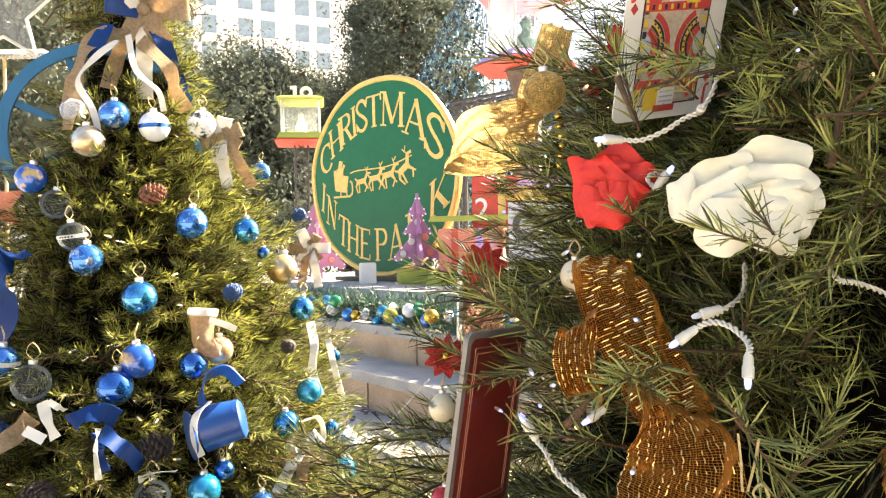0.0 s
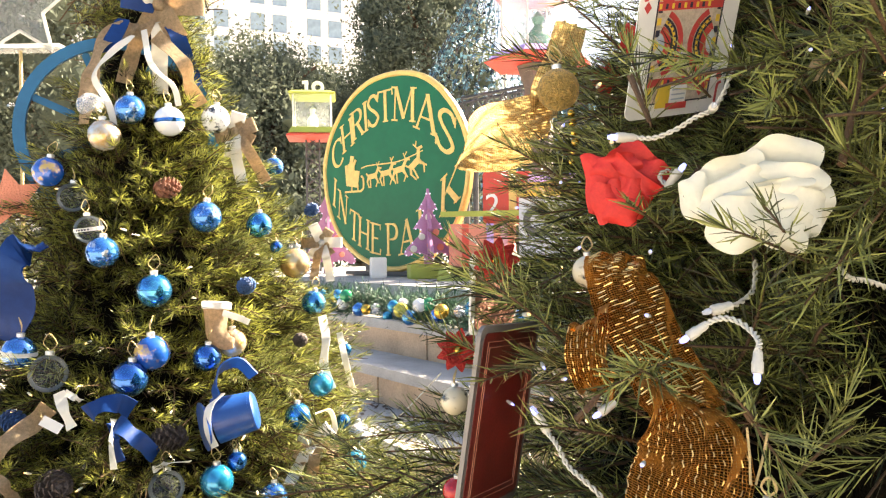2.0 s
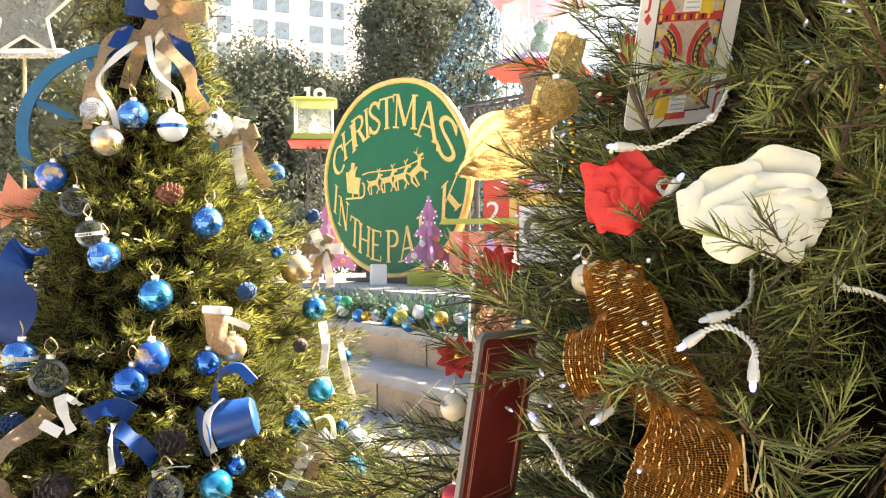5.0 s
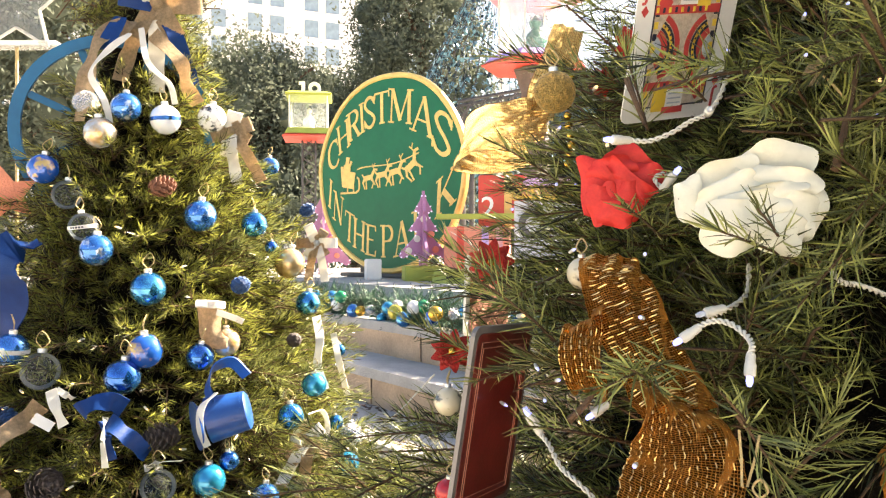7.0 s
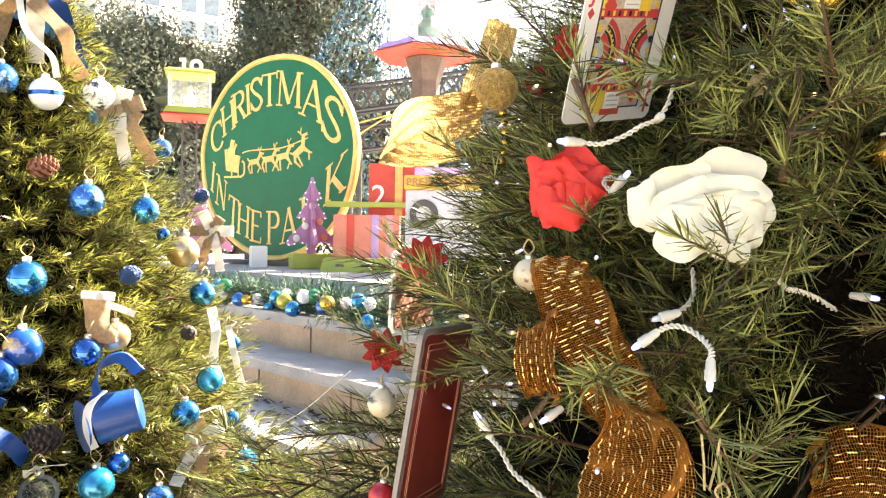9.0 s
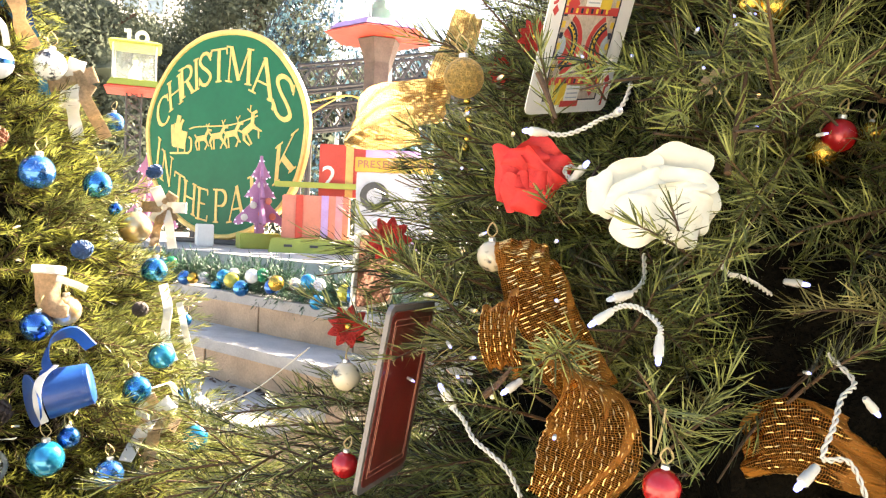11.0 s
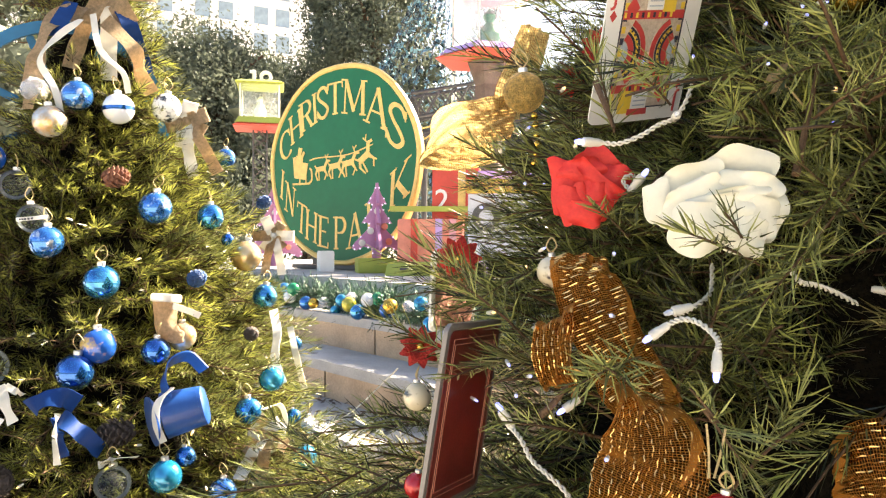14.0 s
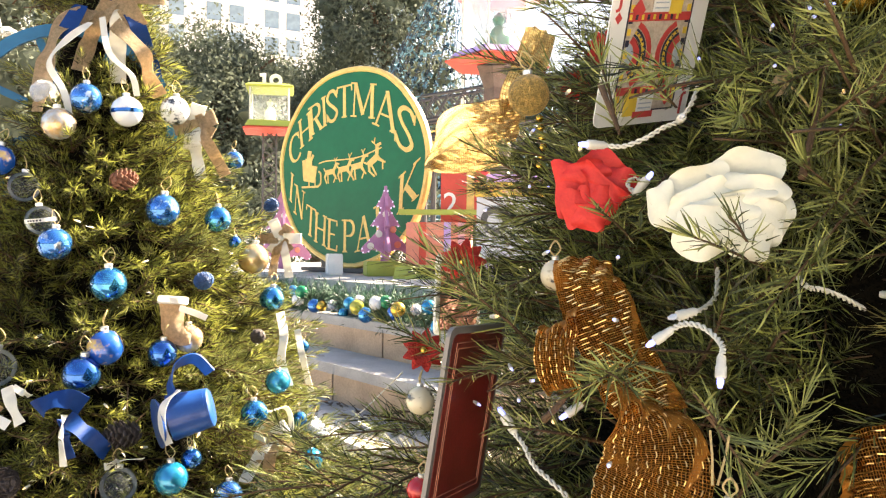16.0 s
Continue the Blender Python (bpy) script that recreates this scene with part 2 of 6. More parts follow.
STAGE_Z = 1.285
tagged(solid("stage", -2.30, -9.5, -7.5, 0.6, 0, STAGE_Z, M_tread, ""), "grey concrete stage floor with sandstone front", "stage", kind="structure")
levels = [(1.13, -2.30, -2.01), (0.965, -2.01, -1.74), (0.80, -1.74, -1.42), (0.64, -1.42, -1.14), (0.48, -1.14, -0.86), (0.32, -0.86, -0.58), (0.16, -0.58, -0.30)]
for z, o0, o1 in levels:
    step = tagged(new("step"), "sandstone block step of the stage terrace", "step", "terrace steps", "structure")
    s, k = -7.5, 0
    while s < -2.13:
        e = min(s + 0.52 + 0.06 * ((k * 7) % 3), -2.12)
        ob = solid("block", o1 + 0.004 * ((k * 5) % 3 - 1), o0, s, e - 0.007, 0, z - 0.045, M_stone, "", 0.007)
        ob.parent = step
        s, k = e, k + 1
    top = solid("tread", o1 + 0.012, o0, -7.5, -2.12, z - 0.045, z, M_tread, "", 0.008)
    top.parent = step

# ---------- near fir ----------
NEAR_AXIS, NEAR_SLOPE, NEAR_TOP = (0.62, 0.85), 0.58, 2.50
LEFT_AXIS, LEFT_SLOPE, LEFT_TOP = (-0.72, 1.80), 0.42, 2.26


# room that the larger ornaments take among the twigs: place, radius
NEAR_ROOM = [((0.209, 0.500, 1.534), 0.060), ((0.232, 0.495, 1.548), 0.045), ((0.186, 0.510, 1.523), 0.042), ((0.136, 0.585, 1.547), 0.046), ((0.134, 0.575, 1.583), 0.022), ((0.170, 0.570, 1.588), 0.018), ((0.198, 0.565, 1.603), 0.02),
             ((0.173, 0.480, 1.451), 0.025), ((0.184, 0.450, 1.433), 0.028), ((0.068, 0.560, 1.370), 0.02), ((0.086, 0.530, 1.345), 0.018), ((0.126, 0.550, 1.467), 0.045), ((0.146, 0.530, 1.437), 0.03),
             ((0.098, 0.530, 1.425), 0.028), ((0.146, 0.490, 1.368), 0.06), ((0.153, 0.500, 1.388), 0.05), ((0.041, 0.640, 1.375), 0.06), ((0.026, 0.620, 1.323), 0.06), ((0.225, 0.665, 1.690), 0.07), ((0.208, 0.665, 1.650), 0.05),
             ((0.174, 0.420, 1.346), 0.035), ((0.357, 0.500, 1.588), 0.03), ((0.287, 0.420, 1.382), 0.025), ((0.336, 0.500, 1.333), 0.04)]
LEFT_ROOM = [((-0.424, 1.431, 1.184), 0.06), ((-0.449, 1.411, 1.183), 0.05), ((-0.459, 1.494, 1.355), 0.035), ((-0.494, 1.759, 1.766), 0.05), ((-0.670, 1.670, 1.978), 0.07), ((-0.592, 1.348, 1.192), 0.04), ((-0.556, 1.337, 1.139), 0.04), ((-0.369, 1.825, 1.474), 0.05), ((-0.741, 1.326, 1.182), 0.04), ((-0.768, 1.638, 1.907), 0.05)]


def clear_of(pos, axis, room):
    """Which places keep clear of ornaments, and of the air in front of them."""
    keep = np.ones(len(pos), bool)
    for c, r in room:
        c = np.array(c) - np.array([axis[0], axis[1], 0])
        out = np.array([c[0], c[1], 0]) / (np.hypot(c[0], c[1]) + 1e-9) + np.array([-axis[0], -axis[1], 0]) / np.hypot(*axis)
        out /= np.linalg.norm(out)
        rel = pos - c
        s = np.clip(rel @ out, -0.03, 0.3)
        keep &= np.linalg.norm(rel - s[:, None] * out, axis=1) > r
    return keep


def conifer(name, axis, slope, top, low, rng, counts, needle, width, twig, label, dens, room, core, segs=2):
    """A cone of branches, each carrying side twigs in a flat fan, with needles all round every twig."""
    tree = thing(name, (axis[0], axis[1], 0), label, "christmas tree")
    b = bmesh.new()
    tube(b, [(0, 0, z) for z in np.linspace(0, top * 0.97, 8)], list(np.linspace(0.05, 0.006, 8)), 10)
    part("trunk", b, M_bark, tree)
    # added solid shell, near black: the shade between branches put into its colour
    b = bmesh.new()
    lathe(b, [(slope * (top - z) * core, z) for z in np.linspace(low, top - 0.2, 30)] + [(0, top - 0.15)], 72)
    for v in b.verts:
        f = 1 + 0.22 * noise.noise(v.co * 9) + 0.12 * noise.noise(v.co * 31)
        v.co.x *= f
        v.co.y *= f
    part("crown_filler", b, M_shade_core, tree)["kind"] = "stuff"
    temps = [needle_spray(rng, twig, dens, needle, width, bend=rng.uniform(-0.1, 0.2), segs=segs) for _ in range(9)]
    stems = [twig_stem(twig, 0.0016)]
    limb = [twig_stem(1.0, 0.005, 0.05, 5, 0.0)]
    for nm, cnt, per, mat, r0, r1, mid, half, z0, z1 in counts:
        # branches, most of them on the side towards the plaza
        t0, t1 = ((top - z1) / (top - low)) ** 2, ((top - z0) / (top - low)) ** 2
        z = top - (top - low) * np.sqrt(t0 + (t1 - t0) * rng.random(cnt)) * 0.98
        a = mid + rng.uniform(-half, half, cnt)
        reach = slope * (top - z) * rng.uniform(r0, r1, cnt) * (1 + 0.06 * np.sin(a * 5 + z * 9) + 0.05 * np.sin(a * 9 - z * 17))
        way = np.stack([np.cos(a), np.sin(a), rng.normal(0.12, 0.2, cnt)], 1)
        way /= np.linalg.norm(way, axis=1)[:, None]
        tip = np.stack([np.cos(a) * reach, np.sin(a) * reach, z], 1)
        foot = tip - way * (reach * 0.75)[:, None]
        bare = clear_of(tip, axis, room) & clear_of(tip - way * 0.08, axis, room) & clear_of(tip - way * 0.16, axis, room)
        v, q = scatter(limb, foot[bare], frames_along(way[bare], np.array([[0, 0, 1.0]]), rng, 20), reach[bare] * 0.72, rng)
        from_arrays("limb_mass", v, q, M_twig, tree)["kind"] = "stuff"
        # twigs along the outer part of each branch, alternating sides, one at its end
        k = np.tile(np.arange(per), cnt)
        w = np.repeat(way, per, 0)
        n = cnt * per
        back = (k + rng.uniform(-0.3, 0.3, n)) * twig * 0.38
        side = np.cross(w, np.array([[0, 0, 1.0]]))
        side /= np.linalg.norm(side, axis=1)[:, None]
        up = np.cross(side, w)
        roll = np.repeat(rng.normal(0, 0.5, cnt), per)[:, None]
        fan = side * np.cos(roll) + up * np.sin(roll)
        sgn = np.where(k == 0, 0.0, np.where(k % 2 == 0, 1.0, -1.0))[:, None]
        d = w + fan * sgn * rng.uniform(0.6, 1.15, n)[:, None] + up * 0.12 + rng.normal(0, 0.13, (n, 3))
        d /= np.linalg.norm(d, axis=1)[:, None]
        pos = np.repeat(tip, per, 0) - w * (back + twig * 0.7)[:, None]
        keep = clear_of(pos + d * twig * 0.15, axis, room) & clear_of(pos + d * twig * 0.55, axis, room) & clear_of(pos + d * twig, axis, room)
        pos, d = pos[keep], d[keep]
        n = len(pos)
        rot = frames_along(d, np.array([[0, 0, 1.0]]), rng, 40)
        size = rng.uniform(0.7, 1.2, n)
        seed_pick = np.random.default_rng(3)
        v, q = scatter(temps, pos, rot, size, seed_pick)
        from_arrays(nm, v, q, mat, tree)["kind"] = "stuff"
        v, q = scatter(stems, pos, rot, size, seed_pick)
        from_arrays("twig_mass", v, q, M_twig, tree)["kind"] = "stuff"
    return tree


rng = np.random.default_rng(11)
near_tree = conifer("christmas_tree", NEAR_AXIS, NEAR_SLOPE, NEAR_TOP, 0.75, rng,
                    [("needles", 185, 7, M_needle_near, 0.76, 1.0, -2.1, 1.5, 1.45, 2.45), ("needles", 150, 6, M_needle_near, 0.78, 1.0, -2.1, 1.5, 0.78, 1.45), ("dry_needles", 30, 5, M_needle_dry, 0.8, 1.02, -2.1, 1.5, 0.75, 2.4),
                     # the outermost layers take the lightened needle colour, as if brightly lit
                     ("needles", 140, 7, M_needle_near, 0.82, 1.06, -2.95, 0.5, 1.42, 2.1), ("needles", 45, 6, M_needle_near, 0.86, 1.04, -2.85, 0.4, 1.0, 1.28), ("needles", 60, 7, M_needle_near, 0.78, 1.0, -2.85, 0.4, 1.38, 1.68), ("lit_needles", 85, 7, M_needle_lit, 1.0, 1.14, -1.95, 0.5, 1.55, 2.15), ("lit_needles", 16, 4, M_needle_lit, 0.95, 1.05, -2.2, 0.7, 1.2, 1.6), ("needles", 150, 6, M_needle_near, 0.75, 1.05, 1.0, 1.6, 0.8, 2.3)],
                    0.038, 0.00115, 0.11, "dark green fir dressed with roses, cards and gold mesh ribbon", 74, NEAR_ROOM, 0.58)
left_tree = conifer("christmas_tree", LEFT_AXIS, LEFT_SLOPE, LEFT_TOP, 0.45, rng,
                    # last layer: lightened needles on the right flank imitate sun on it
                    [("needles", 640, 7, M_needle_left, 0.72, 1.12, -0.95, 1.6, 0.75, 2.2), ("needles", 150, 7, M_needle_left, 0.7, 1.08, -1.1, 1.3, 1.5, 2.2), ("needles", 120, 6, M_needle_left, 0.7, 1.0, 2.2, 1.6, 0.5, 2.2), ("lit_needles", 130, 6, M_needle_lit, 0.95, 1.13, -0.15, 0.6, 0.8, 2.2)],
                    0.036, 0.00165, 0.08, "yellow-green spruce hung with blue and silver baubles", 56, LEFT_ROOM, 0.60, 1)



# ---------- more materials ----------
def two_tone(name, a, b, scale=18.0, edge=0.5, rough=0.12, metal=0.0, coat=1.0, blend=0.04):
    """Glossy shell with blotches of a second colour."""
    m = material(name, a, rough, metal, 0.0, scale, 0.0, 3.0, coat=coat, second=b)
    r = [n for n in m.node_tree.nodes if n.type == "VALTORGB"][0].color_ramp
    r.elements[0].color, r.elements[1].color = (*a, 1), (*b, 1)
    r.elements[0].position, r.elements[1].position = edge - blend, edge + blend
    return m


M_blue = two_tone("blue_bauble", (0.008, 0.12, 0.46), (0.03, 0.2, 0.55), 12, 0.55, 0.06, 0.85)
M_azure = two_tone("azure_bauble", (0.01, 0.20, 0.52), (0.05, 0.35, 0.62), 14, 0.55, 0.07, 0.8)
M_turq = two_tone("turquoise_bauble", (0.01, 0.27, 0.50), (0.03, 0.36, 0.56), 14, 0.55, 0.14, 0.6)
M_bluegold = two_tone("blue_gold_bauble", (0.012, 0.1, 0.45), (0.62, 0.42, 0.13), 22, 0.57, 0.15, 0.3)
M_goldblue = two_tone("amber_bauble", (0.6, 0.36, 0.13), (0.6, 0.62, 0.6), 35, 0.52, 0.18, 0.5, blend=0.12)
M_bluewhite = two_tone("blue_white_bauble", (0.03, 0.2, 0.6), (0.7, 0.76, 0.82), 34, 0.6, 0.07, 0.7)
M_spotted = two_tone("spotted_bauble", (0.82, 0.82, 0.8), (0.04, 0.05, 0.07), 60, 0.55, 0.2)
M_whitebauble = two_tone("white_bauble", (0.8, 0.8, 0.78), (0.7, 0.74, 0.8), 20, 0.5, 0.2)
M_silver = material("silver_glitter", (0.75, 0.76, 0.78), 0.25, 0.9, 0.2, 160, 0.9, 3)
M_clear = glass("clear_bauble", (0.86, 0.91, 0.92), 0.02, 0.9, 0.25)
M_bronze = two_tone("bronze_bauble", (0.55, 0.3, 0.1), (0.75, 0.6, 0.35), 30, 0.5, 0.2, 0.6, blend=0.2)
M_red = material("red_bauble", (0.5, 0.012, 0.015), 0.22, 0.25, 0.15, 40, 0.05, coat=0.8)
M_goldball = material("gold_bauble", (0.75, 0.45, 0.08), 0.25, 0.9, 0.15, 60, 0.1)
M_striped = two_tone("cream_striped_bauble", (0.66, 0.58, 0.40), (0.05, 0.045, 0.04), 45, 0.58, 0.25)
M_cap = material("silver_cap", (0.75, 0.75, 0.73), 0.3, 0.9, 0.1, 200, 0.2)
M_cord = material("gold_cord", (0.55, 0.42, 0.2), 0.5, 0.4, 0.3, 200, 0.4)
M_satin = material("blue_satin", (0.006, 0.038, 0.17), 0.4, 0.0, 0.25, 30, 0.1, 20, through_light=0.1, gloss=0.2)
M_felt = material("blue_enamel", (0.010, 0.070, 0.29), 0.35, 0.0, 0.12, 25, 0.05, coat=0.3)
M_burlap = material("burlap", (0.66, 0.50, 0.32), 0.9, 0.0, 0.3, 150, 0.9, 5, through_light=0.4)
M_whiterib = material("white_ribbon", (0.8, 0.78, 0.72), 0.45, 0.0, 0.06, 60, 0.15, through_light=0.3)
M_cone = material("pine_cone_scales", (0.06, 0.045, 0.04), 0.7, 0.0, 0.5, 60, 0.5)
M_bluecone = material("blue_painted_cone", (0.02, 0.07, 0.2), 0.5, 0.1, 0.5, 60, 0.5)
M_browncone = material("brown_cone", (0.22, 0.09, 0.05), 0.7, 0.0, 0.5, 60, 0.5)
M_wrose = material("ivory_foam_petal", (0.76, 0.75, 0.63), 0.7, 0.0, 0.06, 18, 0.06, 12, through_light=0.12)
M_rrose = material("red_fabric_petal", (0.62, 0.03, 0.025), 0.65, 0.0, 0.18, 30, 0.08, 14, through_light=0.12)
M_wire = material("white_cable", (0.60, 0.58, 0.51), 0.4, 0.0, 0.08, 60, 0.1)
M_led = material("cold_led", (0.22, 0.26, 1.0), 0.3, 0, 0, 10, 0, emit=0.45)
M_ledoff = glass("led_lens", (0.9, 0.93, 1.0), 0.05, 0.5)
M_warm = material("warm_led", (1.0, 0.55, 0.2), 0.3, 0, 0, 10, 0, emit=0.4)
M_goldthread = material("gold_tinsel_thread", (0.42, 0.17, 0.025), 0.35, 0.7, 0.3, 300, 0.6)
M_sheer = glass("amber_sheer", (0.50, 0.19, 0.025), 0.5, 0.93)
M_glint = material("gold_glint", (1.0, 0.60, 0.22), 0.3, 1.0, 0.15, 300, 0.0)
M_cardfill = material("card_pattern_ground", (0.5, 0.42, 0.33), 0.4, 0.0, 0.3, 220, 0.02, 3)
M_card = material("card_stock", (0.78, 0.77, 0.73), 0.4, 0.0, 0.03, 40, 0.03, coat=0.2)
M_cardred = material("card_red_ink", (0.52, 0.06, 0.055), 0.4, 0.0, 0.08, 60, 0.02, coat=0.2)
M_cardback = material("card_back_red", (0.16, 0.02, 0.016), 0.36, 0.0, 0.35, 25, 0.03, 18, coat=0.35)
M_cardedge = material("clear_sleeve", (0.17, 0.155, 0.145), 0.35, 0.0, 0.12, 30, 0.05, coat=0.5)
M_cardyel = material("card_yellow_ink", (0.72, 0.5, 0.06), 0.4, 0.0, 0.1, 60, 0.02)
M_ink = material("card_black_ink", (0.03, 0.03, 0.05), 0.4, 0.0, 0.2, 60, 0.02)
M_inkblue = material("card_grey_ink", (0.4, 0.45, 0.5), 0.4, 0.0, 0.2, 60, 0.02)
M_lime = material("lime_paint", (0.36, 0.40, 0.07), 0.45, 0.0, 0.1, 14, 0.08)
M_purple = material("purple_paint", (0.42, 0.19, 0.35), 0.5, 0.0, 0.15, 14, 0.08)
M_lilac = material("lilac_paint", (0.5, 0.33, 0.68), 0.5, 0.0, 0.1, 14, 0.08)
M_redpaint = material("red_paint", (0.62, 0.07, 0.045), 0.45, 0.0, 0.12, 14, 0.08)
M_salmon = material("salmon_paint", (0.72, 0.25, 0.18), 0.5, 0.0, 0.12, 12, 0.08)
M_steel = material("dark_steel", (0.09, 0.085, 0.085), 0.5, 0.5, 0.3, 20, 0.15)
M_brownwood = material("brown_plywood", (0.13, 0.1, 0.085), 0.7, 0.0, 0.3, 14, 0.2)
M_pink = material("pink_roof", (0.62, 0.3, 0.36), 0.5, 0.0, 0.12, 10, 0.05)
# paler, denser ribbon ground than the amber sheer: sunlight put into the colour
M_goldmesh_lit = material("sunlit_gold_mesh", (0.88, 0.60, 0.26), 0.45, 0.1, 0.35, 420, 0.9, 3, through_light=0.6)
M_goldglitter = material("gold_glitter", (0.62, 0.40, 0.12), 0.35, 0.6, 0.6, 220, 1.0, 3)
M_pane_clear = glass("clear_acrylic", (0.97, 0.98, 0.98), 0.03, 0.93)
M_tinsel = material("blue_tinsel", (0.02, 0.06, 0.09), 0.3, 0.6, 0.6, 30, 0.5, island=0.9, second=(0.10, 0.2, 0.25))
M_hoop = material("blue_hoop_paint", (0.002, 0.115, 0.26), 0.6, 0.0, 0.15, 12, 0.05)
M_coral = material("coral_felt", (0.8, 0.3, 0.19), 0.8, 0.0, 0.12, 40, 0.3)
M_deadleaf = material("dead_leaf", (0.09, 0.06, 0.045), 0.8, 0.0, 0.4, 40, 0.3)
M_ornflower = material("red_tinsel_flower", (0.5, 0.03, 0.02), 0.35, 0.3, 0.4, 80, 0.6, through_light=0.2)
M_brick = material("terracotta_panel", (0.42, 0.18, 0.12), 0.8, 0.0, 0.25, 25, 0.4)


def facing(at, target=(0, 0, 1.5), roll=0.0):
    """A turn whose z looks from a place to a target and whose y stays up."""
    z = (Vector(target) - Vector(at)).normalized()
    x = Vector((0, 0, 1)).cross(z).normalized()
    y = z.cross(x)
    return Matrix((x, y, z)).transposed().to_4x4() @ Matrix.Rotation(radians(roll), 4, "Z")


def letter_mesh(text, size, mat, parent, m, depth=0.004, name="letter", squeeze=1.0, label=""):
    c = bpy.data.curves.new(name, "FONT")
    c.body, c.size, c.extrude, c.align_x, c.align_y = text, size, depth / 2, "CENTER", "CENTER"
    c.resolution_u = 3
    c.offset = 0.0 if text == "M" else size * 0.004
    tmp = bpy.data.objects.new("tmp", c)
    scene.collection.objects.link(tmp)
    mesh = bpy.data.meshes.new_from_object(tmp.evaluated_get(bpy.context.evaluated_depsgraph_get()))
    bpy.data.objects.remove(tmp)
    mesh.materials.clear()
    mesh.transform(m @ Matrix.Diagonal((squeeze, 1, 1, 1)))
    return tag_new(name, mesh, mat, parent, label)


# ---------- sign ----------
SIGN_C, SIGN_R = Vector((-0.415, 5.59, 2.065)), 0.745
SIGN_M = Matrix.Translation(SIGN_C) @ Matrix(((0.78, 0, -0.626, 0), (-0.626, 0, -0.78, 0), (0, 1, 0, 0), (0, 0, 0, 1)))
sign = thing("round_sign", SIGN_C, "round green painted sign with gold rim and lettering", "sign")
sign.matrix_world = SIGN_M
b = bmesh.new()
prism(b, [(SIGN_R * 0.96 * math.cos(a), SIGN_R * 0.96 * math.sin(a)) for a in np.linspace(0, 2 * math.pi, 96, endpoint=False)], 0.03, z0=-0.03)
part("board", b, M_green, sign)
b = bmesh.new()
rim_n = 140
prof = [(0.945, 0.0), (0.955, 0.012), (0.985, 0.014), (1.0, 0.0), (1.0, -0.035), (0.945, -0.035)]
ringv = []
for k in range(rim_n):
    a = 2 * math.pi * k / rim_n
    wob = 1 + 0.006 * math.sin(a * 7) + 0.004 * noise.noise(Vector((math.cos(a) * 6, math.sin(a) * 6, 0)))
    ringv.append([b.verts.new((SIGN_R * r * wob * math.cos(a), SIGN_R * r * wob * math.sin(a), z)) for r, z in prof])
for k in range(rim_n):
    for i in range(len(prof)):
        j, k2 = (i + 1) % len(prof), (k + 1) % rim_n
        b.faces.new((ringv[k][i], ringv[k2][i], ringv[k2][j], ringv[k][j]))
part("rim", b, M_gold, sign, "uneven gold-painted rim")
T_, N_ = 0.13, 0.055


def bent(pts, w):
    """A bent stroke as a chain of straight ones."""
    q = smooth_line([(x, y, 0) for x, y in pts], 4)
    return [((a.x, a.y), (c.x, c.y), w) for a, c in zip(q, q[1:])]


def oval(cx, cy, rx, ry, a0, a1, w, n=12):
    aa = [radians(a0 + (a1 - a0) * k / n) for k in range(n + 1)]
    p = [(cx + rx * math.cos(a), cy + ry * math.sin(a)) for a in aa]
    return [(p[k], p[k + 1], N_ + (w - N_) * abs(math.cos((aa[k] + aa[k + 1]) / 2))) for k in range(n)]


def serifs(*pts):
    return [((x - 0.12, y), (x + 0.12, y), 0.05) for x, y in pts]


